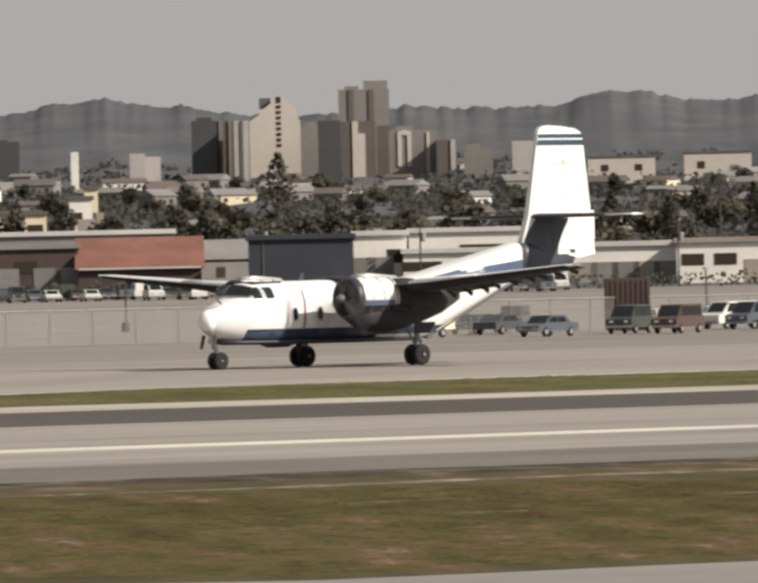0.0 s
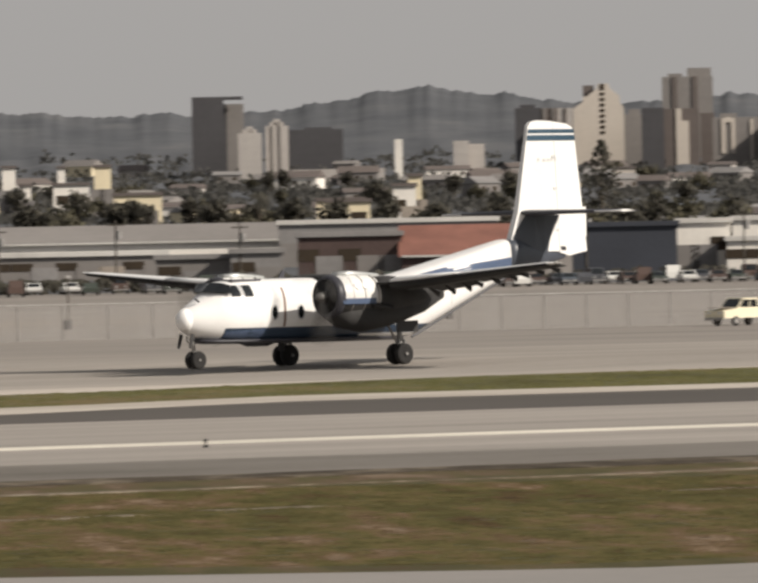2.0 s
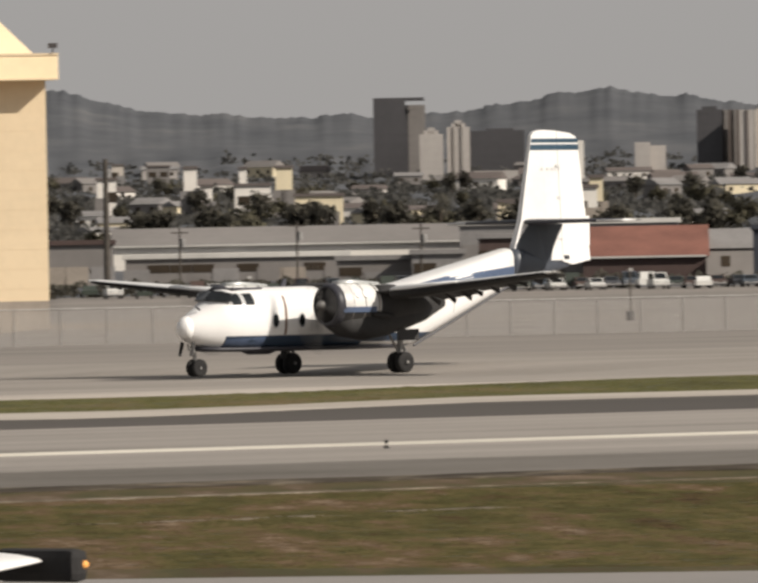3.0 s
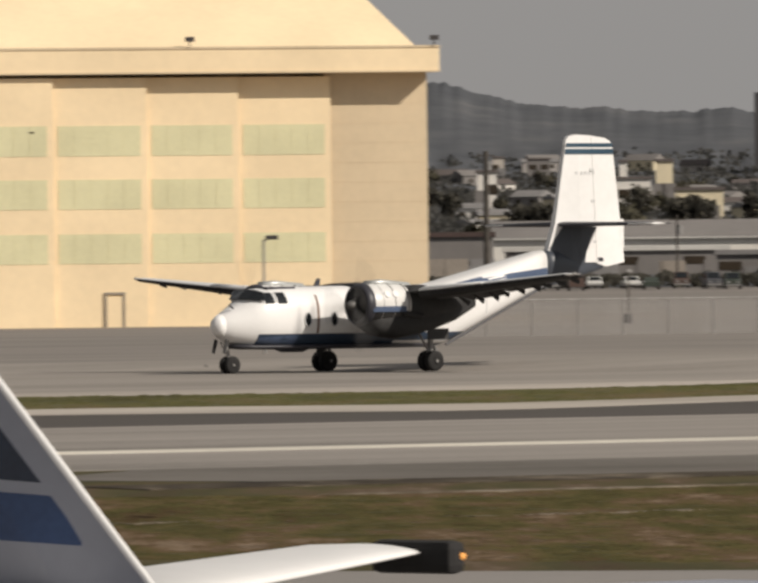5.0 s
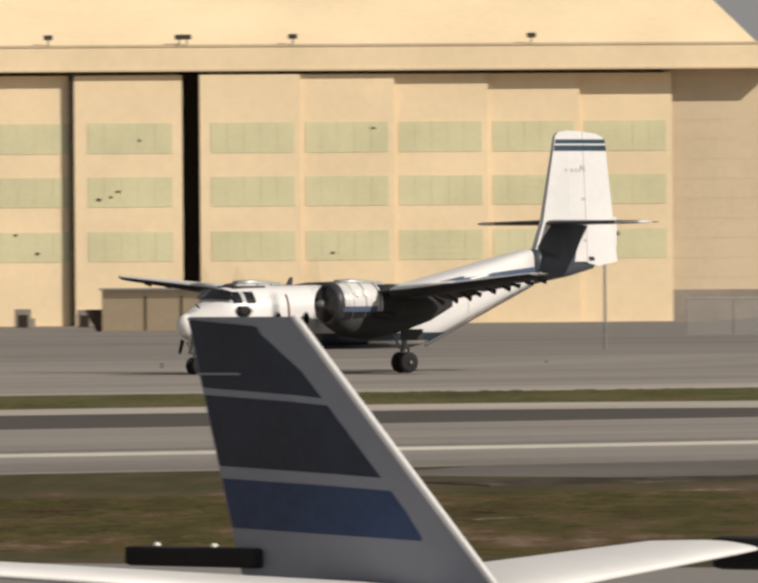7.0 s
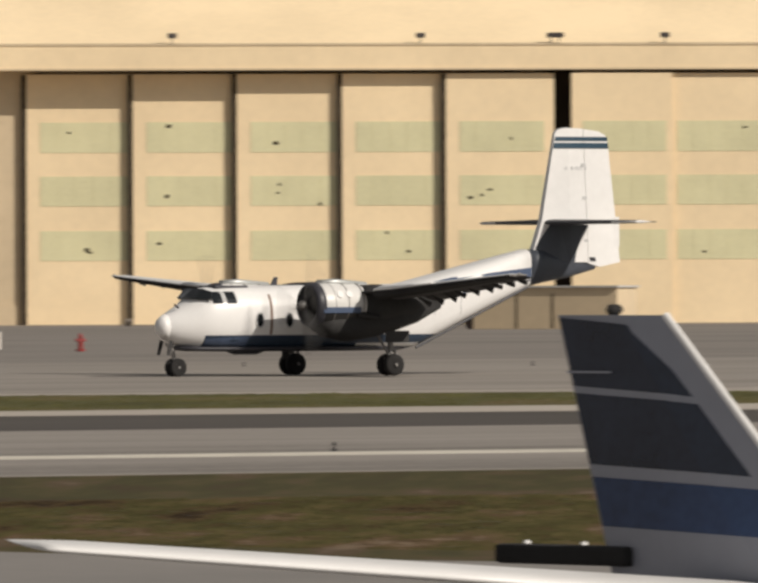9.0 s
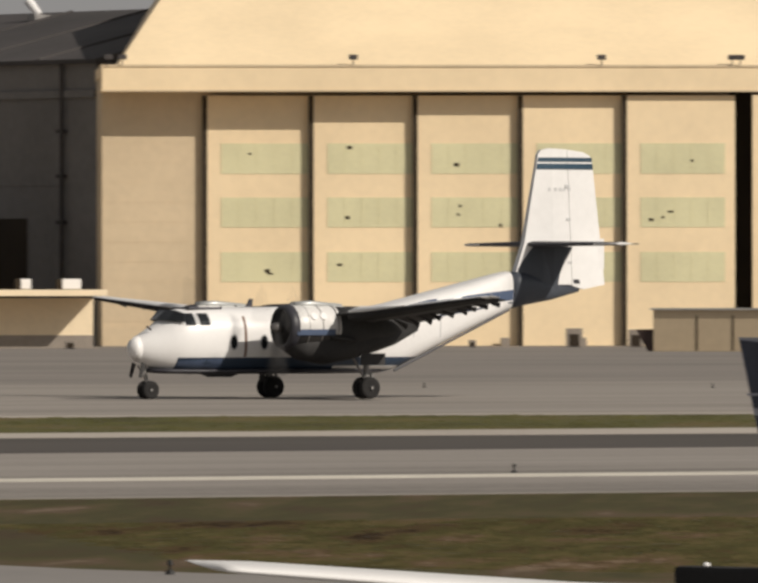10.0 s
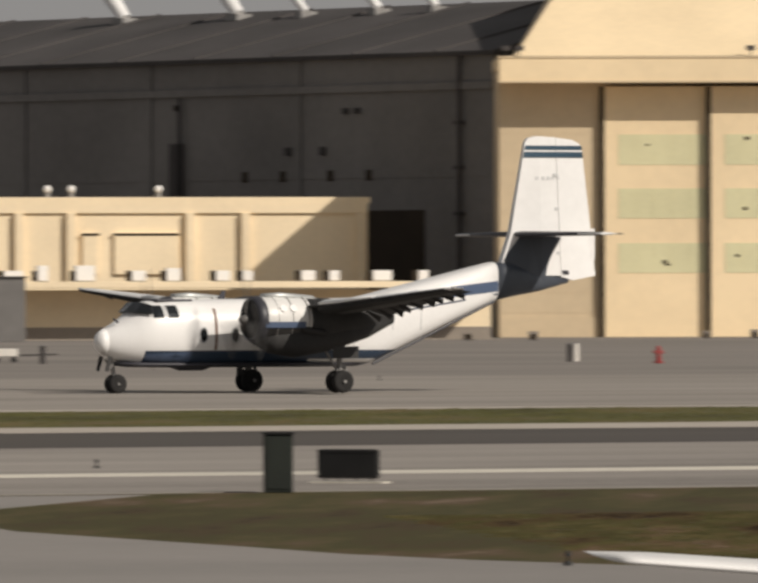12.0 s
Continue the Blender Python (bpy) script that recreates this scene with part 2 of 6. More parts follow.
def revolve_y(profile, n=24):
    """Profile of (y, radius) turned about the Y axis."""
    return loft([[(r * math.cos(2 * math.pi * i / n), y, r * math.sin(2 * math.pi * i / n)) for i in range(n)] for y, r in profile])


def revolve_x(profile, n=24):
    """Profile of (x, radius, centre height) turned about a line along X."""
    return loft([[(x, r * math.cos(2 * math.pi * i / n), c + r * math.sin(2 * math.pi * i / n)) for i in range(n)] for x, r, c in profile])


# ---- ground ----
RIDGE = [(26, 330), (30, 360), (33, 380), (35.4, 430), (36.2, 404), (36.45, 380), (36.73, 354), (37.03, 350), (37.3, 340), (37.6, 341), (38.0, 340),
         (38.5, 356), (38.8, 378), (39.1, 386), (39.45, 370), (39.8, 352), (40.3, 350), (40.7, 362), (41.06, 355), (41.44, 356), (41.72, 386), (42.0, 370), (42.3, 360),
         (42.6, 370), (46, 340)]
RISE = [(680, -126), (1250, -24), (1500, 45), (2200, 115), (3200, 172), (4000, 205), (4350, 250)]
F = 22800.0


def land(bearing, r):
    """Height of the ground: flat airfield, then a town on rising land and a ridge."""
    if r <= 680:
        return 0.0
    side = min(1.0, max(0.0, (bearing - 35.75) / 0.5))
    side = side * side * (3 - 2 * side)
    up = float(np.interp(r, [q[0] for q in RISE], [q[1] for q in RISE]))
    z = EYE + up * r / F
    if r < 1250:
        z *= side
    elif side < 1:
        z = z * side + (1 - side) * max(0.0, (r - 1250) * 0.02)
    if r > 4350:
        top = float(np.interp(bearing, [q[0] for q in RIDGE], [q[1] for q in RIDGE]))
        k = min(1.0, (r - 4350) / 400)
        top += 9 * noise.noise((bearing * 5.0, 3.1, 0)) + 5 * noise.noise((bearing * 19.0, 7.7, 0))
        wood = max(0.0, (k - 0.8) / 0.2)  # treetops along the crest
        top += wood * (4 * noise.noise((bearing * 40.0, 1.7, 0)) + 3.5 * noise.noise((bearing * 90.0, 2.9, 0)))
        z = EYE + (250 + (top - 250) * (k ** 0.8)) * r / F
        if k >= 1 and r > 4800:
            z -= 60
    elif r > 1250:
        z += 1.5 * noise.noise((bearing * 6, r * 0.004, 2.2)) * (r - 1250) / 1500
    return z


def build_ground():
    fine = np.concatenate([np.arange(0, 26, 6.5), np.arange(26, 36, 0.1), np.arange(36, 43, 0.018), np.arange(43, 44, 0.1), np.arange(44, 360, 8)])
    rs = [0.02, 20, 60, 120, 200, 320, 450, 560, 680, 800, 930, 1080, 1250, 1370, 1500, 1700, 1950, 2200, 2500, 2850, 3200, 3600, 4000, 4200, 4350,
          4400, 4450, 4500, 4550, 4600, 4650, 4700, 4750, 4800, 4900]
    verts, faces = [], []
    for b in fine:
        for r in rs:
            z = land(b, r) if 24 < b < 46 else (0.0 if r < 1250 else (r - 1250) * 0.02)
            verts.append(tuple(polar(b, r, z)))
    k = len(rs)
    for i in range(len(fine)):
        j = (i + 1) % len(fine)
        for c in range(k - 1):
            faces.append((i * k + c, i * k + c + 1, j * k + c + 1, j * k + c))
    me = bpy.data.meshes.new("ground")
    me.from_pydata(verts, [], faces)
    me.materials.append(mat_grass)
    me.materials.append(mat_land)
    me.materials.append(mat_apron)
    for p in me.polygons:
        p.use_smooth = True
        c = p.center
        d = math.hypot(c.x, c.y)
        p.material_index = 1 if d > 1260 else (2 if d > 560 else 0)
    ob = new("ground", me)
    tagged(ob, "dry grassy airfield rising to hazy hills behind the town", "ground", kind="structure")


def sheet(name, points, z, mat, label, category):
    """A thin slab of paving with a real edge, laid on the ground."""
    bm = bmesh.new()
    top = [bm.verts.new((x, y, z)) for x, y in points]
    low = [bm.verts.new((x, y, -0.05)) for x, y in points]
    bm.faces.new(top)
    for i in range(len(top)):
        j = (i + 1) % len(top)
        bm.faces.new((low[i], low[j], top[j], top[i]))
    ob = part(name, bm, mat)
    return tagged(ob, label, category, kind="structure")


def wavy(x0, x1, y, amp, step, seed, to=None):
    """An uneven edge along X at the distance y (or from y to the distance to)."""
    n = max(2, int(abs(x1 - x0) / step))
    out = []
    for i in range(n + 1):
        f = i / n
        x = x0 + (x1 - x0) * f
        yy = y + ((to - y) * f if to is not None else 0)
        out.append((x, yy + amp * (noise.noise((x * 0.09, seed, 0)) + 0.5 * noise.noise((x * 0.35, seed, 4)))))
    return out


# edges of the strips beyond the runway, as distances along it
VERGE_FAR = ((-400, 180, 196, 207, 218, 228, 242, 256, 272, 900), (308, 307, 303, 298.5, 296.5, 299, 307, 313, 316, 316))
LINE_FAR = ((-400, 158, 175, 187, 195, 205, 218, 231, 900), (271, 270, 271, 269, 264, 268, 275, 273, 273))
SHOULDER_FAR = ((-400, 151, 168, 178, 185, 195, 208, 900), (262, 261, 259.5, 257, 250.5, 256, 262.5, 262))


def follow(x0, x1, table, amp, seed):
    """An uneven edge along X at the distances of a table."""
    out = []
    for x, y in wavy(x0, x1, 0, amp, 4, seed):
        out.append((x, y + float(np.interp(x, *table))))
    return out


def crown(x, y):
    """Height of the taxiway, which swells a little where it turns away from the runway."""
    def ease(f):
        f = min(1.0, max(0.0, f))
        return f * f * (3 - 2 * f)
    return 0.012 + 0.38 * ease((x - 262) / 16) * ease((y - 313) / 16) * ease((424 - y) / 40)


def build_taxiway():
    xs = [-400, 0, 150] + list(np.arange(180, 420, 4.0)) + [600, 900]
    near = follow(-400, 900, VERGE_FAR, 0.6, 8.8)
    ys = (314, 318, 322, 326, 330, 334, 338, 345, 355, 370, 384, 394, 404, 414, 425)
    bm = bmesh.new()
    rows = []
    for x in xs:
        y0 = float(np.interp(x, [p[0] for p in near], [p[1] for p in near]))
        rows.append([bm.verts.new((x, y0, -0.05))] + [bm.verts.new((x, y, crown(x, y))) for y in (y0, *(max(y0 + 0.1 * k, q) for k, q in enumerate(ys, 1)))])
    for a, b in zip(rows, rows[1:]):
        for k in range(len(a) - 1):
            bm.faces.new((a[k], b[k], b[k + 1], a[k + 1]))
    ob = part("taxiway", bm, mat_taxi, smooth=True)
    tagged(ob, "pale concrete taxiway", "taxiway", kind="structure")


def build_paving():
    sheet("runway", [(-400, 235), (900, 235)] + wavy(900, -400, 181.5, 1.0, 3, 1.3),
          0.012, mat_concrete, "grey weathered concrete runway with worn edges", "runway")
    sheet("old_shoulder", wavy(900, 126, 182.5, 0.8, 3, 4.1) + wavy(124, 117, 180, 0.8, 1.5, 5.5, 174) + wavy(119, 900, 167, 1.2, 2, 5.9, 164),
          0.009, mat_old, "patched grey runway shoulder breaking up into gravel", "runway shoulder")
    sheet("shoulder", [(-400, 234), (900, 234)] + follow(900, -400, SHOULDER_FAR, 0.3, 4.4), 0.01, mat_asphalt, "dark asphalt runway shoulder", "runway shoulder")
    build_taxiway()
    sheet("apron", [(-400, 425), (900, 425), (900, 680), (-400, 680)], 0.008, mat_apron, "grey far apron in front of the hangars", "apron")
    sheet("verge", follow(-400, 900, LINE_FAR, 0.6, 3.3) + follow(900, -400, VERGE_FAR, 1.6, 9.2), 0.007, mat_verge, "strip of green and brown turf", "grass")
    sheet("line_far", follow(-400, 900, SHOULDER_FAR, 0.1, 4.4) + follow(900, -400, LINE_FAR, 0.8, 3.3), 0.018, mat_pale_edge, "pale concrete edge strip", "line")
    sheet("line_near", [(-400, 198.3), (900, 198.3), (900, 201.6), (-400, 201.6)], 0.018, mat_line, "faded white side line on the concrete", "line")
    sheet("dirt_edge", wavy(900, 114, 165, 1.6, 1.5, 6.1, 167) + wavy(113, 900, 163, 1.4, 1.5, 7.1, 156), 0.016, mat_dirt, "bare dirt and loose gravel edge", "dirt")
    sheet("gravel_ridge", wavy(900, 112, 156.5, 1.0, 1.2, 2.1) + wavy(114, 900, 155.6, 1.0, 1.2, 2.6), 0.02, mat_gravel, "broken ridge of pale gravel", "gravel")
    for k, (x, y, w, d) in enumerate(((121, 143, 3.5, 0.9), (110, 141.5, 2.6, 0.8), (103, 140, 5.0, 1.0), (97, 141, 2.2, 0.7), (126.5, 140, 1.8, 0.6), (88, 133, 2.4, 0.6), (131, 137, 1.4, 0.5), (116, 134.5, 1.6, 0.4))):
        sheet("bare_patch", wavy(x + w, x, y + d / 2, 0.5, 0.4, 11.0 + k) + wavy(x, x + w, y - d / 2, 0.5, 0.4, 15.0 + k), 0.012, mat_gravel, "pale bare patch in the turf", "bare ground")
    sheet("near_taxiway", [(-300, 20), (400, 20)] + wavy(400, 90, 105, 0.4, 1.0, 3.7, 106.5) + wavy(89, 84, 107.5, 0.3, 0.8, 3.9, 113.5) + [(80.5, 119), (78.2, 125), (76.8, 130), (76.4, 134), (76.6, 138), (77.6, 143), (79.5, 154), (84, 166), (96, 180.5), (-300, 183)],
          0.006, mat_near, "pale concrete link taxiway", "taxiway")


def build_tufts(name, count, area, height, mat, label, seed, keep):
    """Low ragged clumps of dry grass, too many to count."""
    rn = random.Random(seed)
    verts, faces = [], []
    x0, x1, y0, y1 = area
    for _ in range(count):
        x, y = rn.uniform(x0, x1), rn.uniform(y0, y1)
        if not keep(x, y):
            continue
        h = height * rn.uniform(0.3, 1.0) * (0.8 + 0.6 * noise.noise((x * 0.12, y * 0.3, seed)))
        w = rn.uniform(0.15, 0.7)
        a = rn.uniform(-0.35, 0.35) - 0.6
        c, s_ = math.cos(a) * w / 2, math.sin(a) * w / 2
        k = len(verts)
        for f, u in ((-1, 0), (-0.75, 0.7), (-0.4, 0.5), (-0.1, 1.0), (0.25, 0.6), (0.6, 0.85), (1, 0)):
            verts.append((x + c * f, y + s_ * f + 1.1 * h * u, h * u * rn.uniform(0.8, 1.1)))
        faces += [(k, k + 1, k + 2), (k, k + 2, k + 4, k + 6), (k + 2, k + 3, k + 4), (k + 4, k + 5, k + 6)]
    me = bpy.data.meshes.new(name)
    me.from_pydata(verts, [], faces)
    me.materials.append(mat)
    tagged(new(name, me), label, "grass", kind="stuff")


build_ground()
build_paving()
build_tufts("grass", 70000, (70, 165, 109, 164), 0.035, mat_grass, "dry patchy olive and brown grass", 3, lambda x, y: (x > 91 or y > 124 + (84 - x) * 2.2) and (x > 96 or y < 132 + (x - 78) * 2.4) and x > 79 and y < 161 - max(0, x - 100) * 0.3 and y < 155.5 + max(0, 112 - x) and 0.45 * y < x < 0.95 * y + 6)
build_tufts("verge_grass", 30000, (110, 330, 262, 318), 0.05, mat_verge, "short green and brown verge grass", 8, lambda x, y: np.interp(x, *LINE_FAR) + 0.6 < y < np.interp(x, *VERGE_FAR) - 0.5 and 0.45 * y < x < 0.95 * y + 6)


# ---- the tan hangar ----
HL, HR = polar(29.83, 885), polar(36.18, 893)
HX = (HR - HL).normalized()
HY = Vector((-HX.y, HX.x, 0))
HANGAR = Matrix(((HX.x, HY.x, 0, HL.x), (HX.y, HY.y, 0, HL.y), (0, 0, 1, 0), (0, 0, 0, 1)))
HLEN = (HR - HL).length


def along(bearing):
    """Distance along the hangar's front at which a bearing meets it."""
    d = polar(bearing, 1)
    n = HY
    return ((d * (HL.dot(n) / d.dot(n))) - HL).dot(HX)


def build_hangar():
    h = thing("hangar", HANGAR, "large tan painted hangar with tall sliding door panels", "hangar")
    W, EB, ET = HLEN, 20.5, 22.6
    part("side_wall", boxes((0, 0.5, 3.2, 60, 0, 22.4)), mat_tan_dull, h)
    part("side_wall", boxes((W - 0.5, W, 3.2, 60, 0, 22.4)), mat_tan_dull, h)
    part("back_wall", boxes((0.5, W - 0.5, 59.5, 60, 0, 22.4)), mat_tan_dull, h)
    part("lintel", boxes((0, W, 3.2, 3.9, 19.0, 22.4)), mat_tan_dull, h)
    # eave fascia with a flat soffit
    e = part("eave", boxes((-0.1, W + 0.75, -0.35, 3.2, EB, ET), bevel=0.06), mat_tan, h)
    part("drip_edge", boxes((-0.15, W + 0.8, -0.42, -0.352, ET - 0.14, ET + 0.05)), mat_tan_dull, e)
    part("drip_edge", boxes((-0.13, W + 0.78, -0.40, -0.352, EB - 0.02, EB + 0.12)), mat_tan_dull, e)
    for x0, x1 in ((-0.1, -0.01), (W + 0.01, W + 0.75)):
        part("side_eave", boxes((x0, x1, 3.21, 60, EB + 1.2, ET)), mat_tan, h)
    # roof that slopes back and in at its ends
    bm = bmesh.new()
    z0, z1 = ET + 0.02, 37.0
    pts = [(1.2, 0.1, z0), (W - 1.2, 0.1, z0), (W - 11.0, 32, z1), (11.0, 32, z1), (1.2, 60, z0), (W - 1.2, 60, z0)]
    v = [bm.verts.new(p) for p in pts]
    for f in ((0, 1, 2, 3), (3, 2, 5, 4), (0, 3, 4), (1, 5, 2), (0, 4, 5, 1)):
        bm.faces.new([v[i] for i in f])
    part("roof", bm, mat_tan, h)
    # end bays of plain ribbed cladding
    edges_l = [along(b) for b in (30.378, 30.931, 31.471, 32.017, 32.555, 33.117)]
    edges_r = [along(b) for b in (35.673, 35.19, 34.71, 34.22, 33.73, 33.205)]
    for x0, x1 in ((0, edges_l[0] + 0.6), (edges_r[0] - 0.6, W)):
        d = 2.86 if x0 < 1 else 2.0
        bay = part("end_bay", boxes((x0, x1, d, 3.19, 0, EB)), mat_tan_dull, h)
        n = 12
        part("rib", boxes(*[(x0 + 0.02, x1 - 0.02, d - 0.015, d - 0.002, 0.4 + i * 1.6, 0.47 + i * 1.6) for i in range(n)]), mat_tan_dull, bay)
        part("plinth", boxes((x0, x1, d - 0.1, d - 0.017, 0, 2.6 if x0 > 1 else 1.6)), mat_shed if x0 > 1 else mat_tan_dull, bay, "weathered grey-brown base")
    # door panels on stepped tracks: the middle ones stand foremost
    rows = ((13.9, 16.35), (9.6, 12.0), (5.2, 7.6))
    rnd = random.Random(4)
    for half, edges in (("l", edges_l), ("r", edges_r)):
        for i in range(5):
            a, b = sorted((edges[i], edges[i + 1]))
            depth = 2.38 - 0.53 * i if half == "l" else 1.45 - 0.42 * i
            if half == "l":
                b += 0.5 if i < 4 else 0.0
            else:
                a -= 0.5 if i < 4 else 0.0
            door = part("door_panel", boxes((a, b, depth, depth + 0.2, 0.05, EB - 0.3), bevel=0.02), mat_tan, h)
            x0, x1 = (a + 1.1, b - 0.8) if half == "l" else (a + 0.9, b - 0.5)
            if half == "l":
                # dark strip for the shadow this panel throws on the one behind
                part("door_shadow", boxes((a - 0.4, a - 0.002, depth + 0.02, depth + 0.18, 0.05, EB - 0.3)), mat_dark_gap, door, "dark strip painting the panel's cast shadow")
            for z0_, z1_ in rows:
                w = part("window_band", boxes((x0, x1, depth - 0.03, depth - 0.002, z0_, z1_)), mat_green_pane, door, "greenish painted-over window band")
                part("glazing_bar", boxes(*[(x0, x1, depth - 0.04, depth - 0.032, z0_ + k * 0.48, z0_ + k * 0.48 + 0.05) for k in range(1, 5)],
                                          *[(x0 + k * (x1 - x0) / 5 - 0.03, x0 + k * (x1 - x0) / 5 + 0.03, depth - 0.05, depth - 0.032, z0_, z1_) for k in range(1, 5)]), mat_green_pane, w)
                for k in range(rnd.choice((0, 1, 1, 2, 3) if half == "l" else (0, 0, 0, 1))):
                    px, pz = rnd.uniform(x0 + 0.3, x1 - 0.6), rnd.uniform(z0_, z1_ - 0.3)
                    part("broken_pane", boxes((px, px + rnd.uniform(0.15, 0.45), depth - 0.06, depth - 0.051, pz, pz + rnd.uniform(0.12, 0.3))), mat_dark_gap, w, "dark broken pane")
    part("door_slot", boxes((edges_l[5] - 0.2, edges_r[5] + 0.2, 2.2, 2.5, 0, EB)), mat_dark_gap, h, "dark gap between the doors")
    part("threshold", boxes((0, W, 0.1, 2.7, 0, 0.04)), mat_shed, h)
    dx = edges_r[2] - 3.4
    md = part("man_door", boxes((dx, dx + 1.3, 0.54, 0.6, 0.05, 2.5)), mat_tan, h, "small tan door in a pale frame")
    part("door_frame", boxes((dx - 0.18, dx, 0.48, 0.6, 0.05, 2.7), (dx + 1.3, dx + 1.48, 0.48, 0.6, 0.05, 2.7), (dx - 0.18, dx + 1.48, 0.48, 0.6, 2.702, 2.88)), mat_shed, md)
    # flood lamps on the eave
    for b in (36.2, 34.93, 33.69, 33.14, 33.10, 32.42, 31.13, 29.93, 29.86):
        x = along(b)
        part("flood_lamp", boxes((x - 0.35, x + 0.35, -0.8, -0.3, ET + 0.45, ET + 0.85), (x - 0.05, x + 0.05, -0.6, -0.5, ET + 0.05, ET + 0.45), bevel=0.03), mat_dark_roof, h, "dark flood lamp")
    # small doors, notes and boxes at the foot
    for x in (along(31.2), along(31.9), along(32.3)):
        part("foot_box", boxes((x, x + 0.7, 0.2, 0.9, 0, 0.7), bevel=0.04), mat_shed, h)


# ---- the dark hangar beyond and the low buildings in front of it ----
def wall_frame(a, b):
    x = (b - a).normalized()
    y = Vector((-x.y, x.x, 0))
    return Matrix(((x.x, y.x, 0, a.x), (x.y, y.y, 0, a.y), (0, 0, 1, 0), (0, 0, 0, 1))), (b - a).length


def build_dark_hangar():
    m, n = wall_frame(polar(25.2, 1025), polar(29.80, 905))
    h = thing("hangar", m, "dark hangar in shade with a low sloping roof", "hangar")
    top = 23.2
    part("wall", boxes((0, n, 0, 0.5, 0, top)), mat_dark_wall, h)
    part("side_wall", boxes((n - 0.5, n, 0.5, 40, 0, top)), mat_dark_wall, h)
    part("side_wall", boxes((0, 0.5, 0.5, 40, 0, top)), mat_dark_wall, h)
    part("back_wall", boxes((0.5, n - 0.5, 39.5, 40, 0, top)), mat_dark_wall, h)
    bm = bmesh.new()
    v = [bm.verts.new(p) for p in ((-1, -0.6, top), (n + 0.6, -0.6, top), (n + 0.6, 20, top + 5.2), (-1, 20, top + 5.2), (-1, 41, top), (n + 0.6, 41, top),
                                   (-1, -0.6, top + 0.35), (n + 0.6, -0.6, top + 0.35))]
    for f in ((6, 7, 2, 3), (3, 2, 5, 4), (0, 1, 7, 6), (0, 4, 5, 1), (1, 5, 2, 7), (0, 6, 3, 4)):
        bm.faces.new([v[i] for i in f])
    roof = part("roof", bm, mat_dark_roof, h)
    for x in np.arange(3, n, 12.0):
        part("seam", tube((x, -0.5, top + 0.42), (x, 19.8, top + 5.22), 0.12, n=5), mat_dark_roof, roof)
    def across(bearing, back):
        """Place along the front at which a bearing meets a line that far behind it."""
        inv = m.inverted()
        o, d = inv @ Vector((0, 0, 0)), inv.to_3x3() @ polar(bearing, 1)
        return o.x + d.x * (back - o.y) / d.y
    for b, k in ((26.9, 1.0), (27.88, 1.0), (28.47, 1.0), (28.82, 0.6), (29.2, 0.7), (29.5, 0.6)):
        x = across(b, 17)
        v_ = part("roof_vent", tube((x, 17, top + 4.9), (x - 1.7 * k, 16.6, top + 4.9 + 2.0 * k), 0.55 * k, 0.7 * k, n=14), mat_white, roof, "white slanted roof ventilator", smooth=False)
        part("vent_base", boxes((x - 0.9 * k, x + 0.9 * k, 16.2, 17.8, top + 3.6, top + 4.9)), mat_hub, v_)
    x = across(28.17, 0)
    st = part("vent_stack", boxes((x - 0.55, x + 0.55, -0.9, -0.07, 11.6, 16.4), bevel=0.04), mat_dark_roof, h, "dark vent housing on the wall")
    part("stack_pipe", tube((x + 0.5, -0.5, 16.4), (x + 0.5, -0.5, 20.3), 0.16, n=8), mat_dark_roof, st)
    part("wall_lamp", boxes((x - 0.4, x - 0.1, -0.5, -0.07, 19.2, 19.7)), mat_dark_gap, st)
    for b in (29.02, 29.08, 28.9, 28.72):
        xx = across(b, 0)
        part("wall_box", boxes((xx, xx + 0.7, -0.3, -0.07, 18.6 if b > 29 else 15.2, 19.1 if b > 29 else 15.9)), mat_dark_roof, h)
    part("band", boxes((0, n, -0.06, -0.002, 13.2, 14.0)), mat_dark_wall, h)
    part("beam", boxes((0, n, -0.3, -0.002, 20.4, 21.0)), mat_dark_wall, h)
    for f in (0.08, 0.2, 0.36, 0.5, 0.64, 0.8):
        part("pilaster", boxes((n * f, n * f + 0.4, -0.2, -0.07, 0, top)), mat_dark_wall, h)
    for f in (0.1, 0.16, 0.24, 0.3, 0.42, 0.46, 0.74, 0.78, 0.83, 0.87):
        part("wall_window", boxes((n * f, n * f + 0.9, -0.1, -0.062, 13.0, 13.9)), mat_dark_gap, h)
    part("dark_patch", boxes((n * 0.80, n * 0.93, -0.09, -0.064, 2, 10.5)), mat_dark_gap, h, "dark patch low on the wall")
    d = part("downpipe", tube((n - 4.6, -0.35, 2), (n - 4.6, -0.35, top), 0.16, n=8), mat_dark_roof, h, "dark drainpipe")
    for z in (10.0, 13.8, 17.5):
        part("pipe_bracket", boxes((n - 5.2, n - 4.2, -0.5, -0.062, z, z + 0.3)), mat_dark_roof, d)


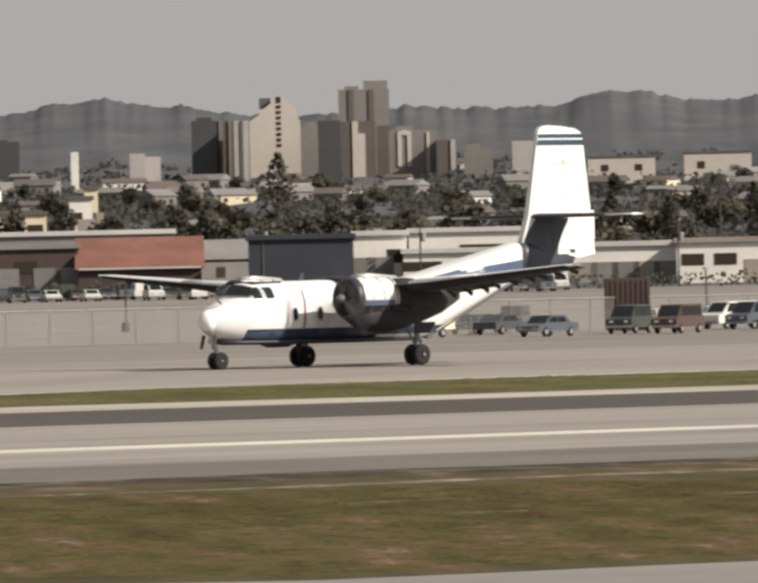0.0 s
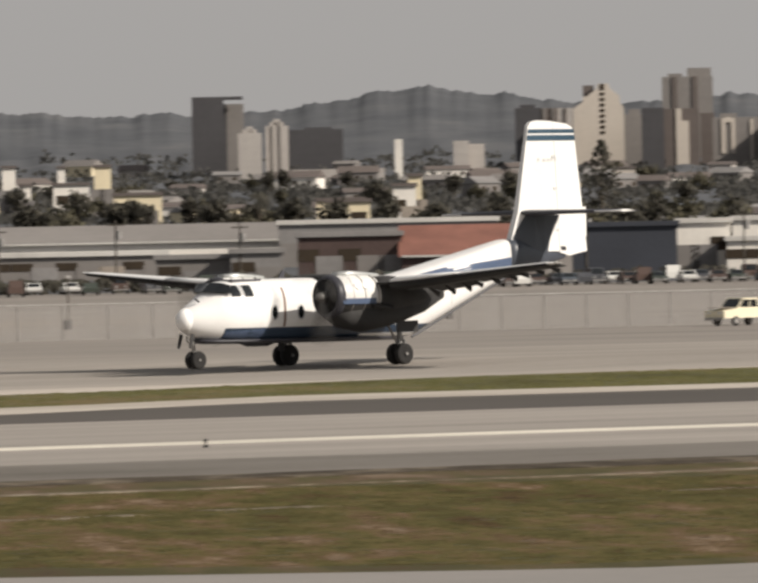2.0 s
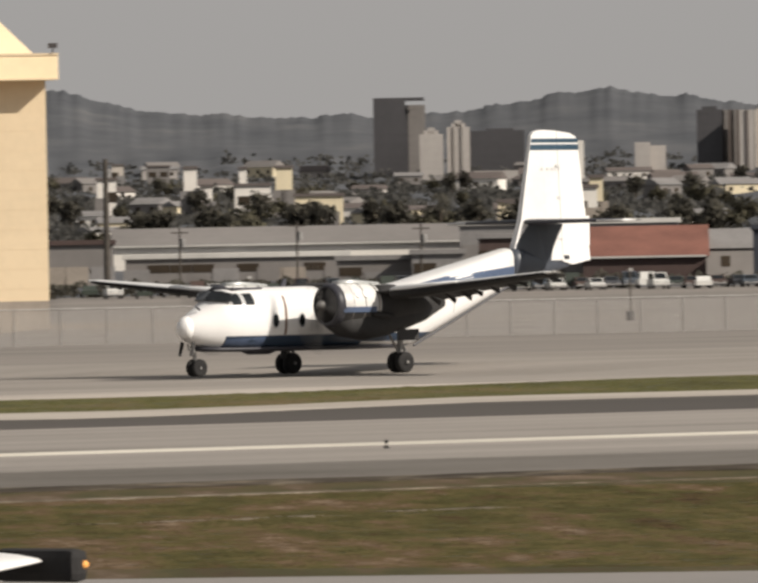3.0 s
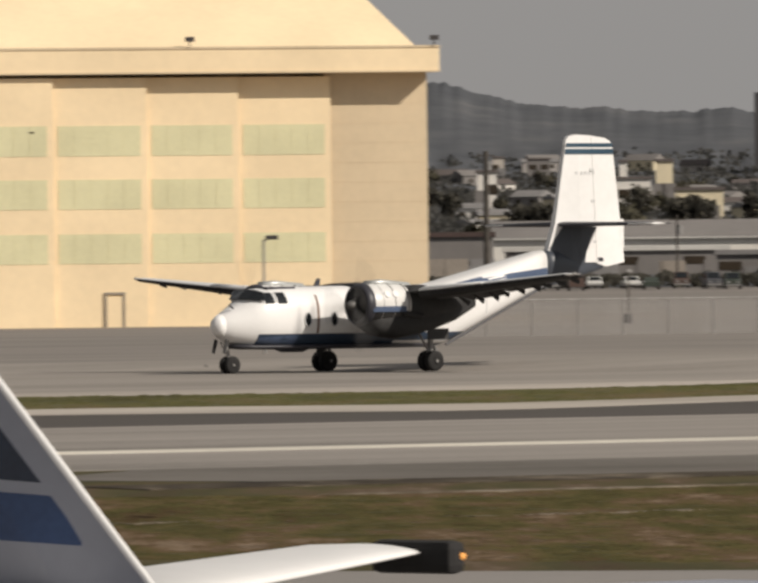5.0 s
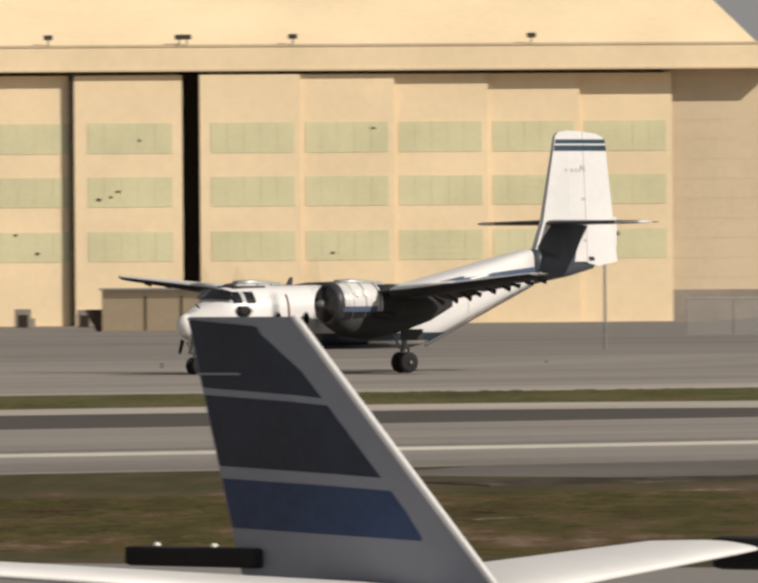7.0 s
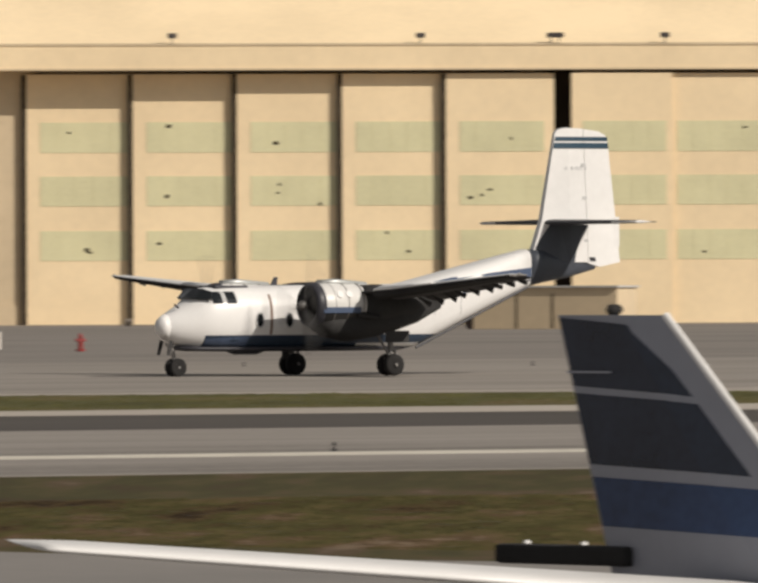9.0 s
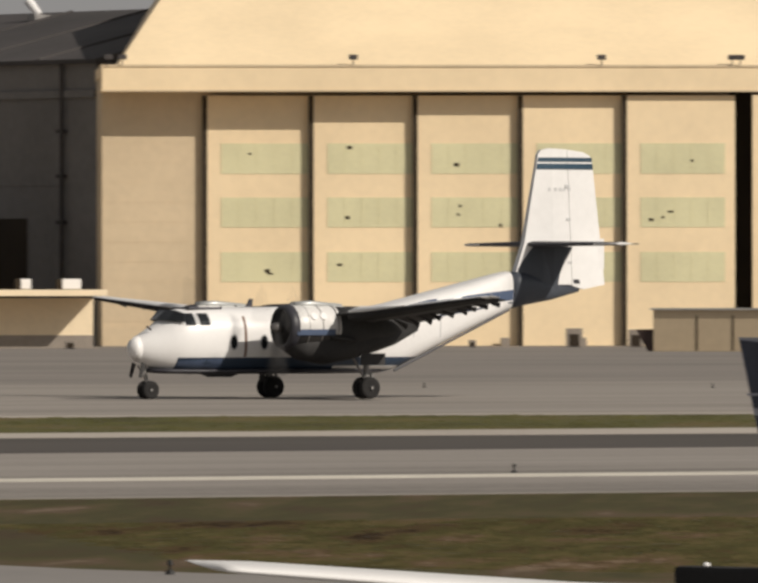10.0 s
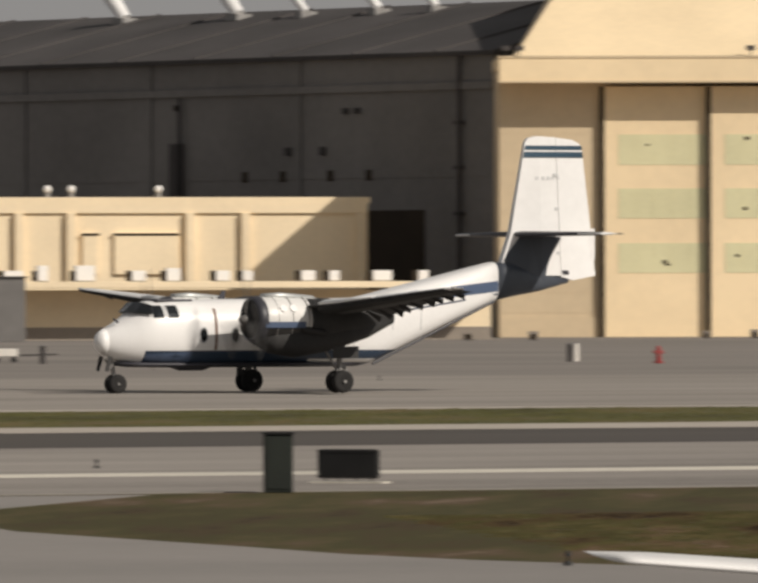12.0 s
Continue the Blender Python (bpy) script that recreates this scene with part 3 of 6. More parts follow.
def build_annex():
    m, n = wall_frame(polar(25.0, 898), polar(29.14, 904))
    a = thing("annex", m, "flat-roofed beige annex with ribbed walls", "building")
    part("wall", boxes((0, n, 0.0, 5, 0, 11.0)), mat_beige, a)
    part("parapet", boxes((-0.2, n + 0.2, -0.2, 5.2, 11.0, 11.5)), mat_beige, a)
    part("band", boxes((0, n, -0.25, -0.002, 10.2, 10.99)), mat_beige, a)
    for f in (0.02, 0.12, 0.22, 0.32, 0.42, 0.555, 0.62, 0.77, 0.84, 0.985):
        part("rib", boxes((n * f, n * f + 0.7, -0.5, -0.002, 4.6, 10.19), bevel=0.03), mat_beige, a)
    for f0, f1, z in ((0.64, 0.66, 8.6), (0.68, 0.76, 8.6)):
        w = part("bay_window", boxes((n * f0, n * f1, -0.3, -0.002, 5.2, z), bevel=0.03), mat_beige, a)
        part("lintel", boxes((n * f0 - 0.1, n * f1 + 0.1, -0.34, -0.302, z - 0.25, z - 0.05)), mat_dark_gap, w)
    m2, n2 = wall_frame(polar(25.0, 846), polar(29.80, 858))
    b = thing("low_building", m2, "long low beige building with a dark flat canopy", "building")
    part("wall", boxes((0, n2, 1.5, 18, 0, 3.9)), mat_beige, b)
    part("canopy", boxes((-0.4, n2 + 0.2, -3.0, 18.3, 4.05, 4.55), bevel=0.05), mat_beige, b, "pale flat canopy edge")
    part("plinth", boxes((0, n2, 1.4, 1.498, 0, 1.0)), mat_shed, b)
    rnd = random.Random(9)
    u = None
    for i in range(16):
        x = n2 * (0.28 + 0.69 * i / 15) + rnd.uniform(-0.6, 0.6)
        w = rnd.choice((0.8, 1.1, 1.5))
        c = thing("roof_unit", m2 @ pose(x, rnd.uniform(1.2, 4.5), 4.5), "white air conditioning unit on a flat roof", "air conditioner", "rooftop units")
        part("cabinet", boxes((0, w, 0, 1.1, 0.12, rnd.choice((0.9, 1.1, 1.3))), bevel=0.05), mat_white, c)
        part("fan_grille", boxes((-0.35, -0.02, 0.1, 0.9, 0.1, 0.9), bevel=0.04), mat_dark_gap, c, "dark fan grille")
        part("base_rail", boxes((0, w, 0.1, 0.2, 0, 0.12), (0, w, 0.9, 1.0, 0, 0.12)), mat_hub, c)
    for f, k in ((0.60, 1), (0.63, 1), (0.74, 0)):
        c = thing("roof_vent", m @ pose(n * f, 2.5, 11.5), "white rounded roof ventilator", "ventilator", "rooftop units")
        part("hood", revolve_y([(-0.3, 0.1), (-0.25, 0.3), (0.25, 0.3), (0.3, 0.1)], 12), mat_white, c, m=pose(0, 0, 0.7), smooth=True)
        part("stem", tube((0, 0, 0), (0, 0, 0.6), 0.25, n=8), mat_hub, c)


# ---- the taxiing aircraft ----
def super_ring(x, zb, zt, w, n=28, p=2.6):
    c, h = (zb + zt) / 2, (zt - zb) / 2
    out = []
    for i in range(n):
        a = 2 * math.pi * i / n
        ca, sa = math.cos(a), math.sin(a)
        out.append((x, w * math.copysign(abs(ca) ** (2 / p), ca), c + h * math.copysign(abs(sa) ** (2 / p), sa)))
    return out


def foil(x_le, chord, y, z, thick, n=8, droop=0.0):
    """Aerofoil ring in the plane of constant y, leading edge forward."""
    up, lo = [], []
    for i in range(n + 1):
        s = (1 - math.cos(math.pi * i / n)) / 2
        t = thick * chord * (1.48 * math.sqrt(s) - 0.63 * s - 1.76 * s * s + 1.42 * s ** 3 - 0.51 * s ** 4) * 1.0
        up.append((x_le - s * chord, y, z + t - droop * s))
        lo.append((x_le - s * chord, y, z - t * 0.7 - droop * s))
    return up + lo[-2:0:-1]


FUSELAGE = [(8.52, 1.88, 2.02, 0.08), (8.4, 1.64, 2.25, 0.3), (8.15, 1.45, 2.43, 0.48), (7.8, 1.28, 2.62, 0.67), (7.4, 1.16, 2.84, 0.87), (7.05, 1.08, 3.1, 1.03),
            (6.75, 1.03, 3.34, 1.14), (6.4, 1.0, 3.46, 1.22), (5.7, 1.0, 3.5, 1.27), (4.8, 1.0, 3.52, 1.28), (2.0, 1.0, 3.54, 1.28), (-1.0, 1.0, 3.54, 1.28),
            (-2.6, 1.0, 3.58, 1.28), (-3.1, 1.12, 3.66, 1.27), (-4.6, 1.78, 4.0, 1.18), (-6.6, 2.63, 4.46, 0.98), (-7.8, 3.12, 4.74, 0.8), (-8.6, 3.42, 4.92, 0.62)]
TAIL = [(-8.602, 3.422, 4.92, 0.62), (-9.4, 3.58, 4.9, 0.48), (-10.7, 3.8, 4.5, 0.3), (-12.0, 4.12, 4.34, 0.1)]


def squareness(x):
    """How boxy the fuselage is: round at the nose, square at the cargo ramp."""
    return float(np.interp(x, [-3, -1, 6, 7.5], [3.4, 2.6, 2.6, 2.1]))


def hull(x, z):
    """Half width of the fuselage at a station and height."""
    xs = [-q[0] for q in FUSELAGE]
    zb, zt, w = (float(np.interp(-x, xs, [q[k] for q in FUSELAGE])) for k in (1, 2, 3))
    f = min(0.999, abs(z - (zb + zt) / 2) / ((zt - zb) / 2))
    p = squareness(x)
    return w * (1 - f ** p) ** (1 / p)


def span_z(y):
    """Height of the gull wing along the span."""
    y = abs(y)
    return float(np.interp(y, [0, 1.2, 4.0, 6.3, 14.6], [3.56, 3.54, 3.24, 3.34, 3.92]))


def wing_le(y):
    return float(np.interp(abs(y), [0, 4, 14.6], [1.85, 1.8, 1.62]))


def wing_chord(y):
    return float(np.interp(abs(y), [0, 4, 14.6], [3.6, 3.5, 1.2]))


def build_aircraft():
    a = thing("aircraft", pose(0, 0, 0), "white twin-engined high-wing transport aircraft with blue stripes", "aircraft")
    a.scale = (0.985, 0.985, 0.985)
    fus = part("fuselage", loft([super_ring(*s, p=squareness(s[0])) for s in FUSELAGE]), mat_fuselage, a, smooth=True)
    part("radome", loft([super_ring(x + 0.006, zb - 0.003, zt + 0.004, w + 0.004, p=2.1) for x, zb, zt, w in FUSELAGE[:3]]), mat_white, fus, "white rounded nose cap", smooth=True)
    # strip added below the fuselage to colour its belly as shaded
    part("belly_shade", loft([super_ring(*q) for q in ((7.7, 1.04, 1.2, 0.5), (7.0, 0.98, 1.2, 0.8), (5.0, 0.955, 1.2, 0.95), (0, 0.955, 1.2, 0.95), (-2.4, 0.97, 1.2, 0.8))]), mat_charcoal, fus, "dark strip painting the shaded belly", smooth=True)
    part("belly_aerial", prism([(4.0, 0.84), (4.9, 0.84), (5.3, 0.97), (3.6, 0.97)], -0.12, 0.12), mat_charcoal, fus)
    part("tail_cone", loft([super_ring(*s) for s in TAIL]), mat_root, a, "slate blue tail cone darkened for shade", smooth=True)
    # blue stripes and seams on both sides
    for s in (1, -1):
        def stripe(name, xs, zs, half, mat, label):
            rows = []
            for x in xs:
                z = float(np.interp(-x, [-q for q in zs[0]], zs[1]))
                h = float(np.interp(-x, [-q for q in zs[0]], half))
                ring = [(x, s * (hull(x, z + h * u) + 0.012), z + h * u) for u in (-1, -0.5, 0, 0.5, 1)]
                ring += [(x, s * (hull(x, z + h * u) - 0.03), z + h * u) for u in (1, -1)]
                rows.append(ring)
            return part(name, loft(rows), mat, fus, label)
        stripe("stripe", (-1.5, -3.0, -4.6, -6.6, -7.8, -8.58), ((-1.5, -4.6, -8.6), (3.1, 3.62, 4.0)), (0.12, 0.2, 0.2), mat_boom, "blue-grey stripe")
        stripe("thin_stripe", (-2.8, -4.6, -6.6, -8.58), ((-2.8, -8.6), (2.9, 3.7)), (0.03, 0.03), mat_navy, "thin navy stripe")
        stripe("sill_line", (-0.1, -1.5, -2.6, -3.0), ((-0.1, -3.0), (1.2, 1.2)), (0.07, 0.07), mat_white, "white sill line")
        stripe("nose_band", (6.85, 6.6, 6.2, 5.0), ((6.85, 5.0), (1.36, 1.36)), (0.1, 0.2), mat_boom, "blue-grey lower band")
        for x in (-1.9, -3.6, -4.9):
            part("panel_seam", loft([[(x + 0.02, s * (hull(x, z) + 0.006), z), (x - 0.02, s * (hull(x, z) + 0.006), z), (x - 0.02, s * (hull(x, z) - 0.02), z), (x + 0.02, s * (hull(x, z) - 0.02), z)]
                                     for z in np.arange(1.75 if x > -3 else 2.35, 3.3, 0.15)]), mat_grey_mark, fus, "grey panel seam")
        part("ramp_edge", tube((-2.9, s * 0.92, 1.07), (-8.5, s * 0.46, 3.42), 0.05, n=6), mat_charcoal, fus, "dark ramp edge")
        part("prop_stripe", loft([[(3.97, s * (hull(4.1, z) + 0.008), z), (4.09, s * (hull(4.1, z) + 0.008), z), (4.09, s * (hull(4.1, z) - 0.03), z), (3.97, s * (hull(4.1, z) - 0.03), z)]
                                  for z in np.arange(1.62, 3.3, 0.12)]), mat_brown, fus, "thin brown warning stripe")
        for x in (4.58, 3.22):
            win = part("cabin_window", revolve_y([(-0.015, 0.2), (0.015, 0.2)], 16), mat_glass_dark, fus, m=Matrix.Translation((x, s * 1.284, 2.18)) @ Matrix.Diagonal((0.75, 1, 1.3, 1)))
            part("window_rim", loft([[(r * math.cos(k * math.pi / 12), y, r * math.sin(k * math.pi / 12)) for k in range(24)] for r, y in ((0.2, 0.0), (0.2, s * 0.03), (0.25, s * 0.03), (0.25, 0.0))], caps=False), mat_grey_mark, win)
        # side and front cockpit glass
        for x0, x1 in ((6.2, 6.58), (5.6, 6.0)):
            pane = part("cockpit_window", loft([[(x, s * (hull(x, z) + 0.02), z) for x in (x0, (x0 + x1) / 2, x1)] + [(x, s * (hull(x, z) - 0.1), z) for x in (x1, (x0 + x1) / 2, x0)] for z in (2.84, 3.0, 3.2, 3.3)]), mat_glass_dark, fus, "dark side window")
            for xm in (x0 - 0.05, x1 + 0.05):
                part("window_post", loft([[(xm - 0.03, s * (hull(xm, z) + 0.03), z), (xm + 0.03, s * (hull(xm, z) + 0.03), z), (xm + 0.03, s * (hull(xm, z) - 0.05), z), (xm - 0.03, s * (hull(xm, z) - 0.05), z)] for z in (2.88, 3.05, 3.2, 3.3)]), mat_grey_mark, pane)
        ws = bmesh.new()
        q = [ws.verts.new(p) for p in ((7.2, s * 0.03, 3.03), (7.1, s * 0.62, 3.0), (6.66, s * 1.1, 2.95), (6.62, s * 1.03, 3.26), (6.76, s * 0.6, 3.36), (6.8, s * 0.03, 3.38))]
        w2 = [ws.verts.new(v.co + Vector((0.07, s * 0.04, 0.05))) for v in q]
        ws.faces.new(w2)
        ws.faces.new(q[::-1])
        for i in range(6):
            ws.faces.new((q[i], q[(i + 1) % 6], w2[(i + 1) % 6], w2[i]))
        part("windshield", ws, mat_glass_dark, fus, "dark raked windshield")
    part("roof_hatch", boxes((4.7, 6.2, -0.6, 0.6, 3.44, 3.53), bevel=0.02), mat_charcoal, fus, "dark roof hatch")
    part("blade_aerial", prism([(3.0, 3.5), (3.3, 3.5), (3.1, 3.85), (2.95, 3.85)], -0.03, 0.03), mat_charcoal, fus)
    part("nose_probe", tube((7.75, 0.4, 2.66), (7.95, 0.4, 2.8), 0.04, n=6), mat_charcoal, fus)
    # wings: dark inner section, white outer panels with shade painted underneath, drooped flaps with hinge arms
    cs = [-5.0, -4.0, -1.2, 0, 1.2, 4.0, 5.0]
    part("wing_centre", loft([foil(wing_le(y), wing_chord(y) * 0.72, y, span_z(y), 0.085) for y in cs]), mat_soot_shade, a, "dark wing centre section", smooth=True)
    for s in (1, -1):
        ys = [5.002, 6.3, 8, 10, 12, 14.0, 14.4, 14.57]
        rings = []
        for y in ys:
            k = 1.0 if y < 14.2 else (0.8 if y < 14.5 else 0.45)
            c = wing_chord(y) * 0.72
            rings.append(foil(wing_le(y) - (1 - k) * 0.3, c * k, s * y, span_z(y), 0.165 * (1 if k == 1 else 0.7)))
        w = part("wing", loft(rings), mat_white, a, smooth=True)
        # added bulge: the sunlit glint on the wing edge given a shape
        part("edge_highlight", loft([foil(wing_le(y) + 0.04, 1.3, s * y, span_z(y) + 0.06, th) for y, th in ((5.1, 0.16), (5.35, 0.26), (6.1, 0.26), (7.4, 0.2), (9.0, 0.12))]), mat_white, w, "white bulge added for the sunlit leading edge", smooth=True)
        part("underside_shade", loft([[(wing_le(y) - 0.05, s * y, span_z(y) - 0.045 * wing_chord(y)), (wing_le(y) - 0.35 * wing_chord(y), s * y, span_z(y) - 0.1 * wing_chord(y)),
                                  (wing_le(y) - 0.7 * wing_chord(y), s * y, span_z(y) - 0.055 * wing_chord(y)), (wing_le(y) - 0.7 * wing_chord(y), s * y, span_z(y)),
                                  (wing_le(y) - 0.2, s * y, span_z(y))] for y in (5.01, 6.3, 10, 14.1)]), mat_soot_shade, w, "wing underside coloured dark for shade")
        # boot carried under the edge, its black doubling as underside shade
        part("de_icing_boot", loft([[(wing_le(y) + 0.02, s * y, span_z(y) + 0.02), (wing_le(y) - 0.02, s * y, span_z(y) - 0.06 * wing_chord(y)), (wing_le(y) - 0.3, s * y, span_z(y) - 0.1 * wing_chord(y)), (wing_le(y) - 0.1, s * y, span_z(y) + 0.02)] for y in (5.02, 6.3, 10, 14.2)]), mat_black, w, "black boot that also darkens the shaded underside")
        for y0, y1, droop in ((1.3, 2.7, 0.1), (4.4, 7.6, 0.09), (7.65, 11.0, 0.06), (11.05, 14.1, 0.03)):
            rr = []
            for y in (y0, y1):
                c = wing_chord(y)
                rr.append(foil(wing_le(y) - 0.70 * c, 0.28 * c, s * y, span_z(y) - 0.06, 0.1, droop=droop * c))
            fl = part("flap", loft(rr), mat_soot_shade, a, "dark drooped flap", smooth=True)
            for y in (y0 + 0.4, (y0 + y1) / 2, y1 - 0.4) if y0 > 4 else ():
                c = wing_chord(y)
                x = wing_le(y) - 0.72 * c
                part("hinge_arm", prism([(x + 0.3, span_z(y) - 0.12), (x - 0.14 * c, span_z(y) - 0.12 - droop * c), (x - 0.12 * c, span_z(y) - 0.3 - droop * c), (x + 0.1, span_z(y) - 0.26)], s * y - 0.05, s * y + 0.05), mat_soot_shade, fl)
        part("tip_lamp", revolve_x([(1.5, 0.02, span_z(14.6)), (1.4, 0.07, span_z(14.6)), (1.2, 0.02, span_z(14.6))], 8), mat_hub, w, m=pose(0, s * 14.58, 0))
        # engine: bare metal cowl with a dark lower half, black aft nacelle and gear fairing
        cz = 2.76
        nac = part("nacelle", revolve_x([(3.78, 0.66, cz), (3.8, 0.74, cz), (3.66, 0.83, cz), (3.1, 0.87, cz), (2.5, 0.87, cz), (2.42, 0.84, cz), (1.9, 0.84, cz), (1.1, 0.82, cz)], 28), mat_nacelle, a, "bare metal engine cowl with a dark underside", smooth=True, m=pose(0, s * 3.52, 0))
        part("aft_nacelle", loft([super_ring(*r) for r in ((1.6, cz - 0.86, cz + 0.8, 0.84), (0.6, cz - 0.8, cz + 0.8, 0.82), (-0.8, cz - 0.6, cz + 0.62, 0.66), (-2.2, cz - 0.1, cz + 0.45, 0.2))]), mat_soot_shade, nac, "sooty black aft nacelle", smooth=True)
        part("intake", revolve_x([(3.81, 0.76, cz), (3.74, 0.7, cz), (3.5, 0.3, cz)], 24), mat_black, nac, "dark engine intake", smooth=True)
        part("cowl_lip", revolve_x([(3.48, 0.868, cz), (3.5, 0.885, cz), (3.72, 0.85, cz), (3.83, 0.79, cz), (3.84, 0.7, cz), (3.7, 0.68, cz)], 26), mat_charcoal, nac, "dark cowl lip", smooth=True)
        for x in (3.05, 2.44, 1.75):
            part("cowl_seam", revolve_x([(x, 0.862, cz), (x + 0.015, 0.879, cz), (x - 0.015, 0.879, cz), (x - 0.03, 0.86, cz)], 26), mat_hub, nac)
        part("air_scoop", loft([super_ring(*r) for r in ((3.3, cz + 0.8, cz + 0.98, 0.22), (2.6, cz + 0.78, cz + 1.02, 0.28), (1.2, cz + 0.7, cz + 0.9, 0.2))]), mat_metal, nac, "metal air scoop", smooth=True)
        # hangs lower than needed so its black fills in the flank's shade
        part("lower_fairing", loft([super_ring(*r) for r in ((3.6, 1.85, 2.5, 0.5), (3.0, 1.5, 2.6, 0.66), (2.0, 1.34, 2.7, 0.72), (0.9, 1.5, 2.7, 0.72), (0.0, 1.72, 2.75, 0.68), (-1.1, 2.05, 2.85, 0.54), (-2.3, 2.6, 3.0, 0.14))]), mat_soot_shade, nac, "sooty gear fairing deepened over the shaded flank", smooth=True)
        for k in range(2):
            part("emblem", revolve_y([(-0.02, 0.15), (0.02, 0.15)], 12), mat_white, nac, "round pale emblem", m=Matrix.Translation((2.82 - 0.42 * k, s * 0.78, cz + 0.42)) @ pose(0, 0, 0, s * 28, 0, 0))
        part("cowl_panel", loft([[(x, s * y, cz - 0.3), (x, s * y, cz - 0.08), (x, s * (y - 0.06), cz - 0.08), (x, s * (y - 0.06), cz - 0.3)] for x, y in ((3.6, 0.855), (2.6, 0.885), (1.9, 0.87))]), mat_boom, nac, "blue-grey cowl flash")
        part("exhaust", tube((2.0, s * 0.7, cz - 0.35), (1.1, s * 0.9, cz - 0.5), 0.13, 0.11, n=10), mat_soot_shade, nac)
        # main gear
        g = part("main_gear", tube((0.0, s * 3.52, 2.1), (0.0, s * 3.52, 0.45), 0.13, 0.1, n=10), mat_hub, a)
        part("drag_strut", tube((0.7, s * 3.52, 1.75), (0.05, s * 3.52, 0.75), 0.05, n=8), mat_hub, g)
        part("axle", tube((0, s * 3.05, 0.43), (0, s * 3.99, 0.43), 0.06, n=8), mat_hub, g)
        part("torque_link", prism([(-0.1, 0.6), (-0.34, 0.85), (-0.1, 1.15), (-0.05, 1.1), (-0.24, 0.85), (-0.05, 0.66)], s * 3.47, s * 3.57), mat_hub, g)
        part("gear_door", boxes((-0.5, 0.6, s * 4.1 - 0.015, s * 4.1 + 0.015, 1.3, 1.75), bevel=0.01), mat_soot_shade, g)
    part("boarding_step", boxes((0.62, 0.84, -3.0, -2.85, 0.62, 1.5), bevel=0.02), mat_soot_shade, a, "dark fuselage step")
    ng = part("nose_gear", tube((7.85, 0, 1.25), (7.65, 0, 0.4), 0.09, 0.075, n=10), mat_hub, a)
    part("drag_strut", tube((8.1, 0, 1.3), (7.75, 0, 0.75), 0.045, n=8), mat_hub, ng)
    for s in (1, -1):
        part("gear_door", prism([(7.98, 1.36), (8.14, 1.42), (8.28, 0.86), (8.16, 0.82)], s * 0.36 - 0.02, s * 0.36 + 0.02), mat_soot_shade, ng, "dark nose gear door")
    part("axle", tube((7.65, -0.3, 0.36), (7.65, 0.3, 0.36), 0.05, n=8), mat_hub, ng)
    # fin, root with a painted shadow, rudder, tailplane
    ZS, LE, TE = [4.3, 5.0, 6.03, 9.14, 9.8], [-8.7, -9.05, -9.42, -10.02, -10.14], [-13.24, -13.16, -13.05, -12.68, -12.6]

    def thick(x, z):
        f = min(1, max(0, (z - 4.5) / 5.3))
        le, te = float(np.interp(z, ZS, LE)), float(np.interp(z, ZS, TE))
        return 0.5 * (0.6 - 0.28 * f) * max(0.06, 1 - abs((le - x) / (le - te) - 0.35) * 1.35)

    def blade(profile):
        """A fin outline with the thickness of an aerofoil, cut into bands so that the skin bends."""
        bm = prism(profile, -1, 1)
        for z in (4.9, 5.5, 6.5, 7.5, 8.5, 9.2):
            bmesh.ops.bisect_plane(bm, geom=bm.verts[:] + bm.edges[:] + bm.faces[:], plane_co=(0, 0, z), plane_no=(0, 0, 1))
        for x in (-9.6, -10.2, -10.7, -11.2, -12.2):
            bmesh.ops.bisect_plane(bm, geom=bm.verts[:] + bm.edges[:] + bm.faces[:], plane_co=(x, 0, 0), plane_no=(1, 0, 0))
        for v in bm.verts:
            v.co.y *= thick(v.co.x, v.co.z)
        return bm
    fin = part("fin", blade([(-8.9, 4.5), (-9.05, 5.0), (-9.42, 6.03), (-10.02, 9.14), (-10.08, 9.5), (-10.22, 9.66), (-10.6, 9.74), (-11.4, 9.7), (-11.6, 4.4), (-9.6, 4.4)]), mat_white, a)
    rudder = part("rudder", blade([(-11.625, 4.35), (-11.425, 9.69), (-12.2, 9.6), (-12.52, 9.46), (-12.64, 9.3), (-13.05, 5.96), (-13.23, 4.4), (-12.2, 4.22)]), mat_white, a)
    part("rudder_tab", boxes((-13.2, -12.95, -0.05, 0.05, 5.0, 6.2)), mat_white, rudder)
    for z in (8.2, 6.9, 5.2):
        part("rudder_hinge", boxes((-11.62 + (z - 4.4) * 0.035, -11.42 + (z - 4.4) * 0.035, -0.2, 0.2, z, z + 0.12)), mat_grey_mark, rudder)
    for s in (1, -1):
        def skin(name, pts, mat, label, lift=0.02, parent=fin):
            """A thin painted patch that follows the fin's side."""
            flat = prism(pts, -1, 1)
            for x in (-9.6, -10.2, -10.7, -11.2, -11.6, -12.2):
                bmesh.ops.bisect_plane(flat, geom=flat.verts[:] + flat.edges[:] + flat.faces[:], plane_co=(x, 0, 0), plane_no=(1, 0, 0))
            for v in flat.verts:
                t = thick(v.co.x, v.co.z)
                v.co.y = s * (t + lift) if v.co.y > 0 else s * (t - 0.03)
            part(name, flat, mat, parent, label)
